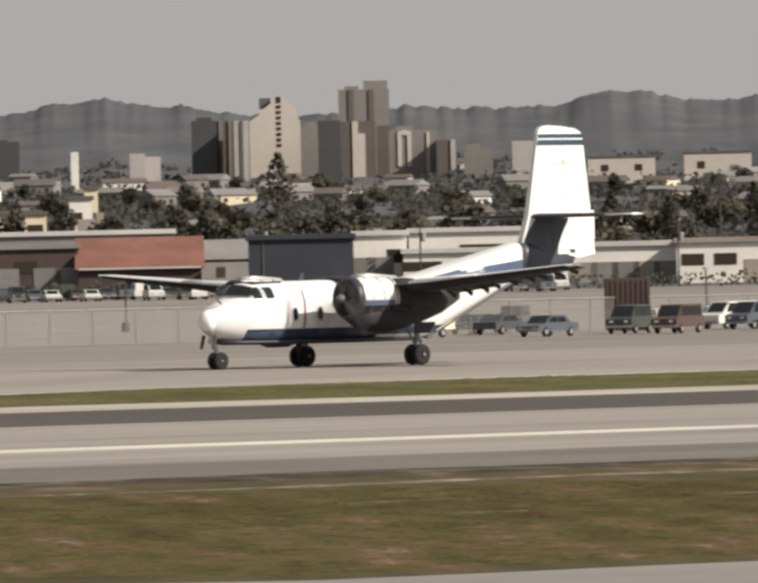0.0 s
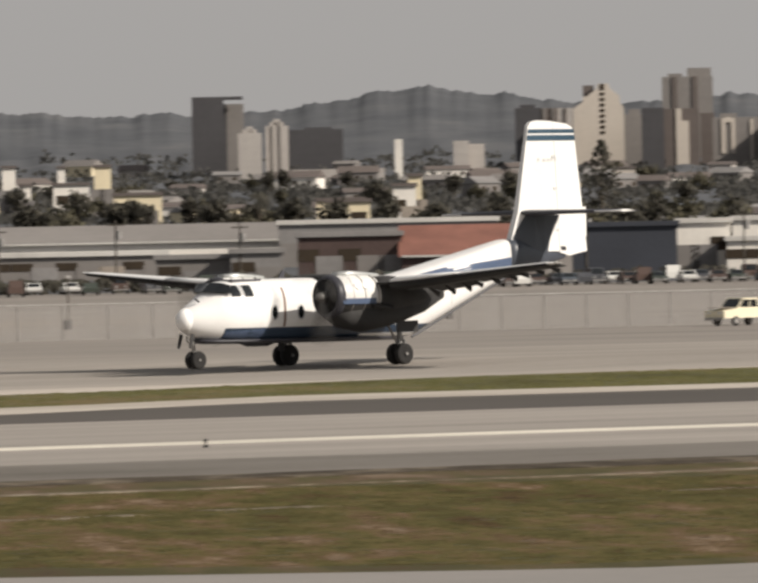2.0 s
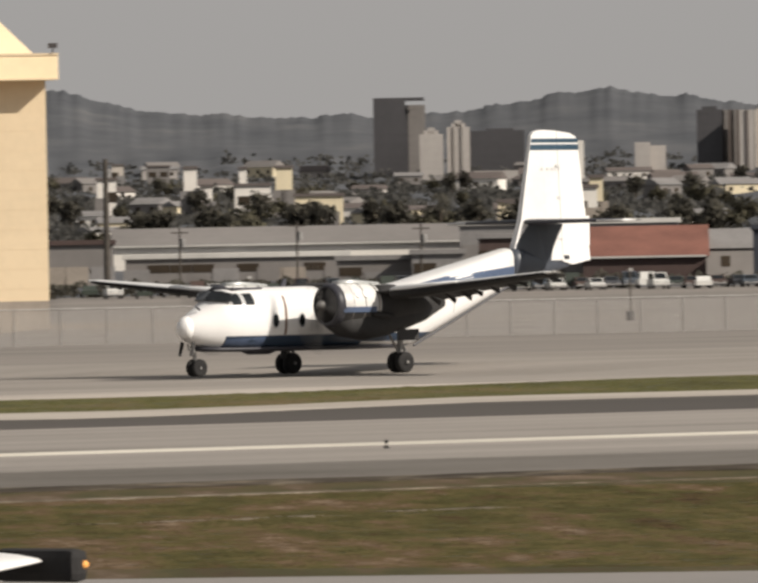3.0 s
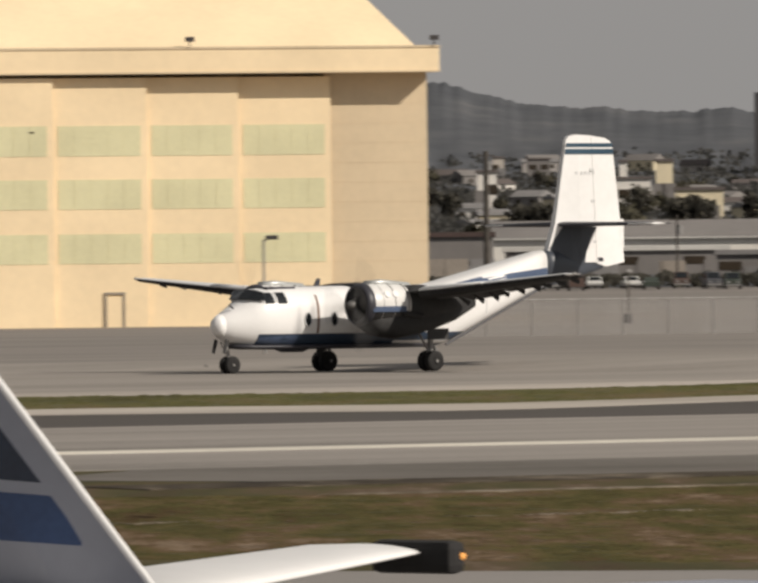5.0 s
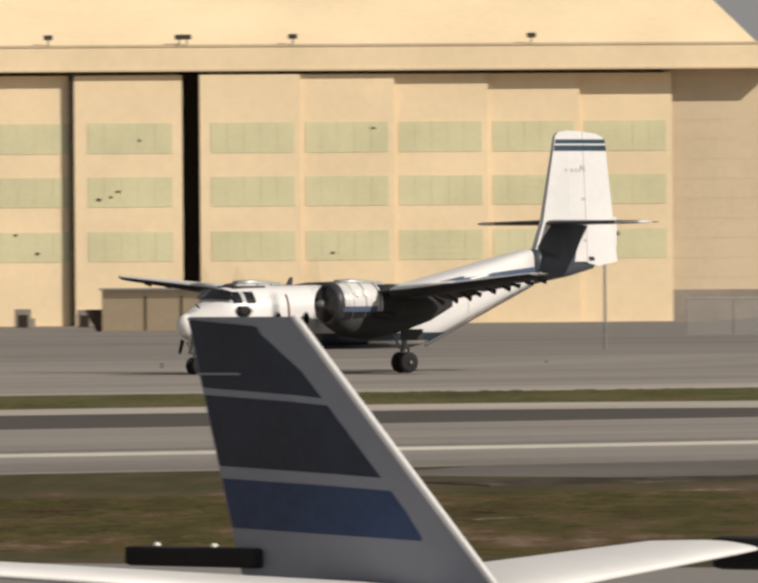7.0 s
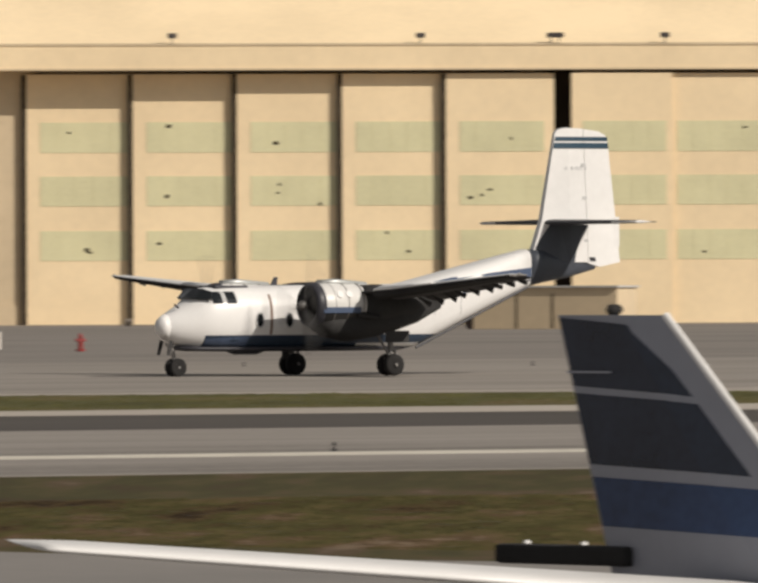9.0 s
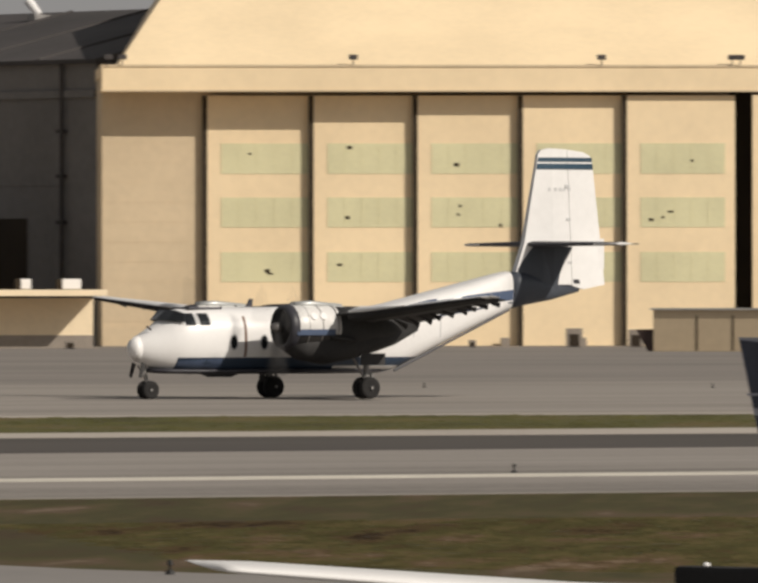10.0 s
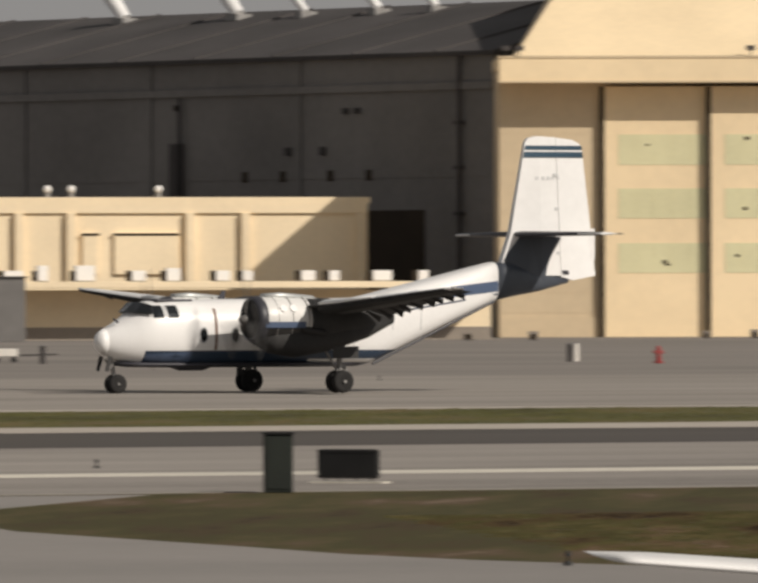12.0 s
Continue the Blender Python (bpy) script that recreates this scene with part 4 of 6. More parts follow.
        # slanted outline of the shadow that the tailplane casts, laid on as colour
        skin("fin_root_shade", [(-8.9, 4.4), (-9.15, 4.75), (-9.1, 5.0), (-9.3, 5.3), (-9.81, 5.92), (-11.6, 5.88), (-11.25, 5.4), (-10.98, 4.8), (-10.85, 4.2)], mat_root, "slate patch painting the tailplane shadow on the fin", 0.03)
        skin("fin_stripe", [(-10.06, 9.22), (-10.1, 9.38), (-12.62, 9.38), (-12.64, 9.22)], mat_teal, "blue stripe", 0.025)
        skin("fin_stripe", [(-10.0, 8.92), (-10.04, 9.14), (-12.66, 9.14), (-12.68, 8.92)], mat_teal, "blue stripe", 0.025)
        for x0, x1 in ((-10.5, -10.62), (-10.78, -10.9), (-11.0, -11.16), (-11.22, -11.32), (-11.44, -11.56)):
            skin("marking_bar", [(x0, 8.07), (x0, 8.2), (x1, 8.2), (x1, 8.07)], mat_grey_mark, "small grey bar", 0.015)
        skin("rudder_mark", [(-11.72, 4.44), (-11.66, 4.6), (-11.95, 4.6), (-12.0, 4.44)], mat_charcoal, "small dark mark", parent=rudder)
    # charcoal paints the tailplane's shade; only the tips keep its white
    tp = part("tailplane", loft([foil(-9.5 - 0.13 * abs(y), 1.5 - 0.13 * abs(y), y, 5.97, 0.19) for y in (-5.46, -3, 0, 3, 5.46)]), mat_charcoal, a, "thin tailplane coloured dark for its shaded underside", smooth=True)
    for s in (1, -1):
        part("elevator", loft([foil(-11.005 - 0.0 * abs(y), 0.75 - 0.08 * abs(y), s * y, 5.97, 0.16) for y in (0.35, 3, 5.46)]), mat_charcoal, tp, smooth=True)
        part("tip_cap", loft([foil(-9.5 - 0.13 * y + 0.012, 1.52 - 0.13 * y, s * y, 5.97, 0.16) for y in (4.1, 5.0, 5.5)]), mat_white, tp, "white tailplane tip", smooth=True)
    # turning parts
    wheels = []
    for s in (1, -1):
        for k in (-0.24, 0.24):
            wheels.append(wheel(a, 0.0, s * 3.52 + k, 0.43, 0.43, 0.3, mat_rim))
    for k in (-0.18, 0.18):
        wheels.append(wheel(a, 7.65, k, 0.36, 0.36, 0.2, mat_metal))
    props = [propeller(a, 4.0, s * 3.52, 2.76) for s in (1, -1)]
    return a, wheels, props


def wheel(parent, x, y, z, r, w, rim):
    t = part("wheel", revolve_y([(-w / 2, r * 0.62), (-w / 2, r * 0.86), (-w * 0.36, r * 0.97), (0, r), (w * 0.36, r * 0.97), (w / 2, r * 0.86), (w / 2, r * 0.62)], 28), mat_black, parent, "black tyre", pose(x, y, z), True)
    h = part("hub", revolve_y([(-w * 0.42, r * 0.2), (-w * 0.5, r * 0.55), (-w * 0.4, r * 0.62), (w * 0.4, r * 0.62), (w * 0.5, r * 0.55), (w * 0.42, r * 0.2)], 20), rim, t)
    for i in range(5):
        a = i * 2 * math.pi / 5
        part("lug", boxes((r * 0.38 * math.cos(a) - 0.02, r * 0.38 * math.cos(a) + 0.02, -w * 0.5, w * 0.5, r * 0.38 * math.sin(a) - 0.02, r * 0.38 * math.sin(a) + 0.02)), mat_black, h)
    return t, r


def propeller(parent, x, y, z):
    hub = part("propeller", revolve_x([(0.32, 0.02, 0), (0.25, 0.12, 0), (0.1, 0.19, 0), (-0.1, 0.2, 0)], 16), mat_prop, parent, "three-bladed dark propeller", pose(x, y, z), True)
    for i in range(3):
        rings = []
        for rad, c, tw in ((0.15, 0.16, 60), (0.5, 0.26, 48), (1.0, 0.3, 34), (1.5, 0.28, 25), (1.9, 0.2, 20), (1.98, 0.06, 19)):
            ca, sa = math.cos(radians(tw)), math.sin(radians(tw))
            rings.append([(u * c / 2 * sa + q * ca * 0.03, u * c / 2 * ca - q * sa * 0.03, rad) for u, q in ((-1, 0), (0, 1), (1, 0), (0, -1))])
        part("blade", loft(rings), mat_prop, hub, "", pose(0, 0, 0, i * 120, 0, 0))
    return hub


# ---- the parked aircraft in the foreground ----
def build_parked():
    # nose towards the right of the view and a little towards the camera
    o = polar(33.9, 60)
    right = Vector((math.cos(radians(33.9)), -math.sin(radians(33.9)), 0))
    toward = -o.normalized()
    th = radians(50)
    fwd = right * math.cos(th) + toward * math.sin(th)
    left = Vector((-fwd.y, fwd.x, 0))
    m = Matrix(((fwd.x, left.x, 0, o.x), (fwd.y, left.y, 0, o.y), (0, 0, 1, 0), (0, 0, 0, 1)))
    a = thing("parked_aircraft", m, "parked silver-grey aircraft with a blue-banded swept fin", "aircraft")
    k = 1 / math.cos(th)

    def fx(bearing):
        return math.tan(radians(bearing - 33.9)) * 60 * k
    te_t, le_t, le_b, te_b = fx(33.13), fx(33.685), fx(34.75), fx(33.43)
    zt, zb = 3.56, 2.05

    def edge(z):
        f = (z - zb) / (zt - zb)
        return le_b + (le_t - le_b) * f, te_b + (te_t - te_b) * f, 0.06 - 0.025 * f

    def section(z):
        le, te, w = edge(z)
        mid = le + (te - le) * 0.35
        return [(le, 0, z), (mid, w, z), (te, 0.012, z), (te, -0.012, z), (mid, -w, z)]
    fin = part("fin", loft([section(zb), section(zt)]), mat_silver, a)
    for z0, z1, mt in ((3.17, 3.545, mat_band_dark), (2.74, 3.13, mat_band_dark), (2.4, 2.67, mat_band_blue)):
        for s in (1, -1):
            rows = []
            for z in (z0, z1):
                le, te, w = edge(z)
                x0, x1, mid = le - 0.12 * k, te + 0.01, le + (te - le) * 0.35
                y0 = w * (le - x0) / (le - mid) + 0.004
                rows.append([(x0, s * y0, z - 0.055), (mid, s * (w + 0.004), z - 0.036), (x1, s * 0.017, z), (x1, s * 0.002, z), (mid, s * 0.01, z - 0.036), (x0, s * 0.002, z - 0.055)])
            part("fin_band", loft(rows), mt, fin, "dark blue painted band")
    # the fin edge's bright highlight, painted as a white strip
    part("leading_edge", tube((le_b + 0.01, 0, zb), (le_t + 0.01, 0, zt), 0.021, n=8), mat_white, fin, "white strip for the highlight along the leading edge")
    part("tab_line", boxes((fx(33.2), fx(33.43), -0.045, 0.045, 3.24, 3.252)), mat_silver, fin)
    part("beacon", revolve_y([(-0.05, 0.01), (-0.03, 0.03), (0.03, 0.03), (0.06, 0.008)], 12), mat_black, fin, "dark beacon", Matrix.Translation((fx(33.42), 0, zt + 0.03)))
    # tailplane halves with dihedral and sweep
    for s, span, zt_, x_t in ((1, 3.2, 2.28, -0.1), (-1, 3.9, 2.40, -0.75)):
        rings = []
        for f in (0.02, 0.5, 0.9, 0.98, 1.0):
            y = s * span * f
            c = (1.15 - 0.5 * f) * (1 if f < 0.95 else (0.8 if f < 0.99 else 0.45))
            x = fx(34.72) - 0.25 + (x_t - 0.0 - (fx(34.72) - 0.25)) * f
            rings.append(foil(x, c, y, 2.06 + (zt_ - 2.06) * f - 0.06, 0.11, droop=-0.1 * c))
        t = part("tailplane", loft(rings), mat_white, a, smooth=True)
        if s > 0:
            tip = part("tip_fairing", boxes((-0.55, 0.12, 3.22, 3.36, 2.1, 2.29), bevel=0.05), mat_black, t, "black tip fairing")
            part("amber_lamp", revolve_y([(-0.02, 0.015), (0.0, 0.025), (0.02, 0.015)], 10), mat_amber, tip, "amber lamp", pose(0.11, 3.33, 2.2))
    dark = part("tail_stinger", boxes((-1.75, -0.6, -0.08, 0.08, 2.18, 2.29), bevel=0.03), mat_black, a, "black fairing behind the fin")
    for x in (-1.55, -1.05):
        part("lamp", revolve_y([(-0.02, 0.005), (-0.012, 0.016), (0.012, 0.016), (0.02, 0.005)], 10), mat_white, dark, "white lamp", pose(x, 0, 2.295))
    part("tail_fairing", loft([[(x, y, z) for y, z in ((-w, b), (w, b), (w, t), (-w, t))] for x, w, b, t in ((te_b - 0.5, 0.05, 1.9, 2.0), (te_b, 0.16, 1.7, 2.06), (le_b, 0.3, 1.5, 2.07), (le_b + 1.5, 0.55, 1.2, 2.1), (le_b + 3.5, 0.75, 0.8, 2.2), (le_b + 6, 0.7, 0.8, 2.2), (le_b + 7.5, 0.2, 1.2, 1.7))]), mat_silver, a, "silver-grey fuselage", smooth=True)
    for x, y in ((le_b + 3.2, 1.3), (le_b + 3.2, -1.3), (le_b + 6.5, 0)):
        g = part("gear_leg", tube((x, y * 0.4, 1.1), (x, y, 0.25), 0.05, n=8), mat_hub, a)
        part("tyre", revolve_y([(-0.08, 0.15), (-0.08, 0.21), (0, 0.25), (0.08, 0.21), (0.08, 0.15)], 18), mat_black, g, "", pose(x, y, 0.25), True)


mat_silver = material("silver_grey_paint", (0.3, 0.31, 0.36), rough=0.35, vary=0.05, scale=1.5, bump=0.0, spec=0.5)
mat_band_dark = material("dark_blue_band", (0.018, 0.026, 0.05), rough=0.25, vary=0.25, scale=3, bump=0.0, spec=0.5)
mat_band_blue = material("blue_band", (0.03, 0.06, 0.15), rough=0.25, vary=0.2, scale=3, bump=0.0, spec=0.5)
mat_chrome = material("polished_edge", (0.8, 0.8, 0.78), rough=0.25, metal=0.6, vary=0.05, bump=0.0)


# ---- town, fence, vehicles and small things ----
# greyed for haze; dark and pale tones also paint shaded and lit tower faces
mat_haze_dark = material("grey_brown_facade", (0.062, 0.06, 0.064), rough=0.8, vary=0.1, scale=0.1)
mat_haze_brown = material("brown_facade", (0.12, 0.1, 0.092), rough=0.8, vary=0.1, scale=0.1)
mat_haze_mid = material("grey_facade", (0.2, 0.185, 0.175), rough=0.8, vary=0.1, scale=0.1)
mat_haze_light = material("pale_facade", (0.4, 0.37, 0.345), rough=0.8, vary=0.08, scale=0.1)
mat_haze_cream = material("cream_facade", (0.5, 0.45, 0.395), rough=0.8, vary=0.06, scale=0.1)
mat_white_wall = material("white_stucco", (0.74, 0.7, 0.64), rough=0.85, vary=0.08, scale=0.3)
mat_cream_wall = material("cream_stucco", (0.7, 0.61, 0.43), rough=0.85, vary=0.08, scale=0.3)
mat_red_roof = material("red_tile_roof", (0.2, 0.088, 0.066), rough=0.85, vary=0.15, scale=0.5)
mat_grey_roof = material("grey_roof", (0.22, 0.21, 0.205), rough=0.85, vary=0.12, scale=0.3)
mat_pale_roof = material("pale_metal_roof", (0.52, 0.5, 0.47), rough=0.7, vary=0.1, scale=0.2)
mat_brown_wall = material("dark_brown_wall", (0.075, 0.05, 0.045), rough=0.85, vary=0.15, scale=0.3)
mat_blue_wall = material("dark_blue_cladding", (0.036, 0.04, 0.052), rough=0.7, vary=0.12, scale=0.3)
mat_leaf = material("dark_foliage", (0.105, 0.098, 0.08), rough=0.9, vary=0.3, scale=1.2)
mat_leaf2 = material("olive_foliage", (0.12, 0.112, 0.08), rough=0.9, vary=0.3, scale=1.2)
mat_scrub = material("grey_green_scrub", (0.09, 0.087, 0.08), rough=0.9, vary=0.25, scale=0.05)
for _m, _c in ((mat_leaf, (0.17, 0.16, 0.13, 1)), (mat_leaf2, (0.2, 0.185, 0.13, 1)), (mat_scrub, (0.115, 0.111, 0.1, 1))):
    _n, _l = _m.node_tree.nodes, _m.node_tree.links
    _t = _n.new("ShaderNodeBsdfTranslucent")
    _t.inputs["Color"].default_value = _c
    _x = _n.new("ShaderNodeMixShader")
    _x.inputs[0].default_value = 0.5
    _l.new(_n["Principled BSDF"].outputs[0], _x.inputs[1])
    _l.new(_t.outputs[0], _x.inputs[2])
    _l.new(_x.outputs[0], _n["Material Output"].inputs["Surface"])
mat_bark = material("bark", (0.07, 0.055, 0.04), rough=0.9, vary=0.2, scale=3)
mat_wood_pole = material("weathered_pole", (0.075, 0.065, 0.055), rough=0.9, vary=0.2, scale=3)
mat_amber = material("amber_lens", (0.8, 0.35, 0.08), rough=0.3, vary=0.05, bump=0.0)
mat_amber.node_tree.nodes["Principled BSDF"].inputs["Emission Color"].default_value = (1, 0.45, 0.12, 1)
mat_amber.node_tree.nodes["Principled BSDF"].inputs["Emission Strength"].default_value = 0.4
mat_sign = material("black_sign_face", (0.009, 0.009, 0.009), rough=0.6, vary=0.2, scale=4)
mat_green_box = material("dark_green_cabinet", (0.014, 0.018, 0.014), rough=0.6, vary=0.2, scale=3)


def mesh_material():
    m = bpy.data.materials.new("chain_link")
    m.use_nodes = True
    n, l = m.node_tree.nodes, m.node_tree.links
    b = n["Principled BSDF"]
    b.inputs["Base Color"].default_value = (0.3, 0.29, 0.28, 1)
    b.inputs["Metallic"].default_value = 0.4
    b.inputs["Roughness"].default_value = 0.6
    co = n.new("ShaderNodeTexCoord")
    k = n.new("ShaderNodeTexNoise")
    k.inputs["Scale"].default_value = 0.4
    l.new(co.outputs["Object"], k.inputs["Vector"])
    r = n.new("ShaderNodeMapRange")
    r.inputs["To Min"].default_value = 0.05
    r.inputs["To Max"].default_value = 0.22
    l.new(k.outputs["Fac"], r.inputs["Value"])
    l.new(r.outputs[0], b.inputs["Alpha"])
    return m


mat_mesh = mesh_material()


def front(b0, b1, r):
    """Frame of a facade that spans two bearings at a range; its width; the ground there."""
    a, b = polar(b0, r), polar(b1, r)
    m, n = wall_frame(a, b)
    z = min(land(b0, r), land(b1, r), land((b0 + b1) / 2, r + 20))
    m.translation.z = z - 0.5
    return m, n, z - 0.5


def tower(b0, b1, e, r, wall, label, strips=(), strip_mat=None, cap=None, depth=18.0, rooms=()):
    m, n, z = front(b0, b1, r)
    h = EYE + e * r / F - z
    t = thing("tower_block", m, label, "tower", "city towers")
    part("wall", boxes((0, n, 0, depth, 0, h)), wall, t)
    for f0, f1, z0, z1 in strips:
        part("facade_strip", boxes((n * f0, n * f1, -0.5, -0.003, h * z0, h * z1)), strip_mat or mat_haze_light, t)
    for f0, f1, up in cap or ():
        part("roof_storey", boxes((n * f0, n * f1, 1, depth - 1, h + 0.003, h + up)), wall, t)
    for f, z0 in rooms:
        part("window", boxes((n * f - 0.75, n * f + 0.75, -0.7, -0.01, h * z0, h * z0 + 1.1)), mat_dark_gap, t)
    # storeys as thin recessed-looking courses
    k = max(4, int(h / 3.2))
    for i in range(k):
        part("floor_course", boxes((0.1, n - 0.1, -0.04, -0.002, h * (i + 0.5) / k, h * (i + 0.5) / k + 0.5)), wall, t)
    return t


def build_towers():
    R = 4050
    tower(39.543, 39.676, 340, R, mat_haze_dark, "dark grey slab tower block", cap=((0.2, 0.8, 1.2),))
    tower(39.676, 39.775, 339, R + 15, mat_haze_brown, "brown slab tower block", strips=((0.1, 0.3, 0, 1), (0.6, 0.75, 0, 1)), strip_mat=mat_haze_mid)
    tower(39.765, 39.84, 338, R - 8, mat_haze_light, "pale tower block with brown recesses", strips=((0.45, 0.62, 0, 1),), strip_mat=mat_haze_brown)
    # stepped pointed tower with a column of dark windows
    m, n, z = front(39.845, 40.11, R + 30)
    h = EYE + 387 * (R + 30) / F - z
    t = thing("tower_block", m, "pale stone tower with a stepped pointed top", "tower", "city towers")
    part("wall", prism([(0, 0), (n, 0), (n, h * 0.72), (n * 0.92, h * 0.79), (n * 0.92, h * 0.86), (n * 0.74, h * 0.94), (n * 0.7, h), (n * 0.5, h), (n * 0.46, h * 0.94), (n * 0.28, h * 0.86), (n * 0.2, h * 0.86), (n * 0.2, h * 0.8), (0, h * 0.72)], 0, 18), mat_haze_cream, t)
    for i in range(9):
        part("window", boxes((n * 0.58 - 0.8, n * 0.58 + 0.8, -0.25, -0.003, h * (0.93 - i * 0.062), h * (0.93 - i * 0.062) + (2.2 if i == 0 else 1.1))), mat_dark_gap, t)
    part("roof_storey", boxes((n * 0.2, n * 0.42, 4, 16, h * 0.863, h * 0.985)), mat_haze_brown, t)
    tower(40.07, 40.2, 322, R + 60, mat_haze_mid, "grey tower block behind others", cap=((0.5, 0.95, 2.0),))
    tower(40.2, 40.317, 335, R - 20, mat_haze_dark, "dark grey slab tower block")
    tower(40.31, 40.574, 398, R + 120, mat_haze_mid, "tall grey tower with a stepped crown", cap=((0.12, 0.4, 1.2), (0.5, 0.97, 3.2)), strips=((0.2, 0.3, 0, 1), (0.6, 0.7, 0, 1)), strip_mat=mat_haze_brown)
    tower(40.317, 40.5, 332, R, mat_haze_brown, "brown tower with a pale vertical face", strips=((0.34, 0.7, 0.0, 0.8), (0.34, 0.5, 0.8, 1.0)), strip_mat=mat_haze_cream)
    tower(40.506, 40.58, 322, R + 40, mat_haze_brown, "narrow brown tower block")
    tower(40.569, 40.82, 312, R + 10, mat_haze_mid, "grey tower with a white arched front", strips=((0.18, 0.26, 0.3, 0.98), (0.38, 0.46, 0.3, 0.98), (0.26, 0.38, 0.9, 1.0), (0.78, 0.84, 0, 0.95)), strip_mat=mat_haze_cream, cap=((0.15, 0.5, 1.5),))
    tower(40.815, 40.92, 290, R, mat_haze_brown, "low brown tower block", strips=((0.7, 0.95, 0, 1),))
    tower(40.957, 41.108, 272, R - 30, mat_haze_mid, "stepped grey office block", cap=((0.1, 0.6, 1.4),))
    tower(41.208, 41.335, 284, R - 60, mat_haze_light, "pale square office block")
    tower(38.914, 38.954, 281, R - 200, mat_white_wall, "slim white tower above the houses")
    tower(39.22, 39.3, 275, R - 200, mat_haze_light, "pale office block in the town")
    tower(39.3, 39.381, 268, R - 190, mat_haze_light, "pale overhanging office block")
    tower(37.864, 38.03, 371, R, mat_haze_dark, "dark glass tower with a flat crown", cap=((0.0, 1.6, 1.0),))
    tower(38.023, 38.133, 361, R + 20, mat_haze_mid, "grey tower beside a dark one", strips=((0.05, 0.2, 0, 1),), strip_mat=mat_haze_dark)
    tower(38.101, 38.224, 300, R - 40, mat_haze_light, "pale tower with a domed top", cap=((0.2, 0.8, 1.4), (0.35, 0.65, 2.4)))
    tower(38.245, 38.363, 314, R - 30, mat_haze_light, "pale ribbed tower with a domed top", strips=((0.25, 0.32, 0, 1), (0.6, 0.67, 0, 1)), strip_mat=mat_haze_mid, cap=((0.2, 0.8, 1.4), (0.35, 0.65, 2.4)))
    tower(38.363, 38.647, 305, R + 10, mat_haze_dark, "wide dark brown office block", cap=((0.3, 0.8, 0.8),))
    tower(38.38, 38.86, 222, R - 350, mat_haze_light, "long low pale building")


def gable_house(b, r, w, d, h, roof, wall, roof_mat, label, name="house", turn=0.0, eaves=0.4):
    p = polar(b, r, land(b, r) - 0.2)
    t = thing(name, Matrix.Translation(p) @ pose(0, 0, 0, 0, 0, -b + turn), label, "house" if name == "house" else "building", "houses on the slope" if name == "house" else "")
    part("wall", boxes((-w / 2, w / 2, 0, d, 0, h)), wall, t)
    bm = prism([(-d / 2 - eaves, h), (d / 2 + eaves, h), (0, h + roof)], -w / 2 - eaves, w / 2 + eaves)
    part("roof", bm, roof_mat, t, m=pose(0, d / 2, 0.003, 0, 0, 90))
    k = max(2, int(w / 4))
    for i in range(k):
        x = -w / 2 + w * (i + 0.5) / k
        part("window", boxes((x - 0.6, x + 0.6, -0.06, -0.003, h * 0.4, h * 0.75)), mat_dark_gap, t)
    return t


def flat_building(b0, b1, e, r, wall, roof, label, depth=25.0, bays=6, fascia=True, group=""):
    m, n, z = front(b0, b1, r)
    h = EYE + e * r / F - z
    t = thing("warehouse", m, label, "building", group)
    part("wall", boxes((0, n, 0, depth, 0, h - 0.6)), wall, t)
    part("roof", boxes((-0.3, n + 0.3, -0.4, depth + 0.3, h - 0.6, h), bevel=0.05), roof, t)
    rnd = random.Random(int(b0 * 1000))
    for i in range(bays):
        x = n * (i + 0.5) / bays
        if rnd.random() < 0.6:
            part("roller_door", boxes((x - 1.6, x + 1.6, -0.08, -0.003, 0.5, h * 0.55)), rnd.choice((mat_shed, mat_grey_roof, mat_haze_mid)), t)
        else:
            part("window", boxes((x - 1.3, x + 1.3, -0.06, -0.003, h * 0.45, h * 0.68)), mat_dark_gap, t)
    return t


def sloped_shed(b0, b1, e_eave, e_ridge, r, wall, roof_mat, label, depth=24.0):
    """A long building whose roof slopes up away from the eaves."""
    m, n, z = front(b0, b1, r)
    h0, h1 = EYE + e_eave * r / F - z, EYE + e_ridge * r / F - z
    t = thing("warehouse", m, label, "building")
    part("wall", boxes((0, n, 0, depth, 0, h0)), wall, t)
    part("roof", prism([(-0.5, h0), (depth / 2, h1 + 0.3), (depth + 0.5, h0)], -n - 0.4, 0.4), roof_mat, t, m=pose(0, 0, 0.003, 0, 0, 90))
    part("gutter", boxes((0, n, -0.62, -0.52, h0 - 0.1, h0 + 0.12)), mat_pale_roof, t)
    return t


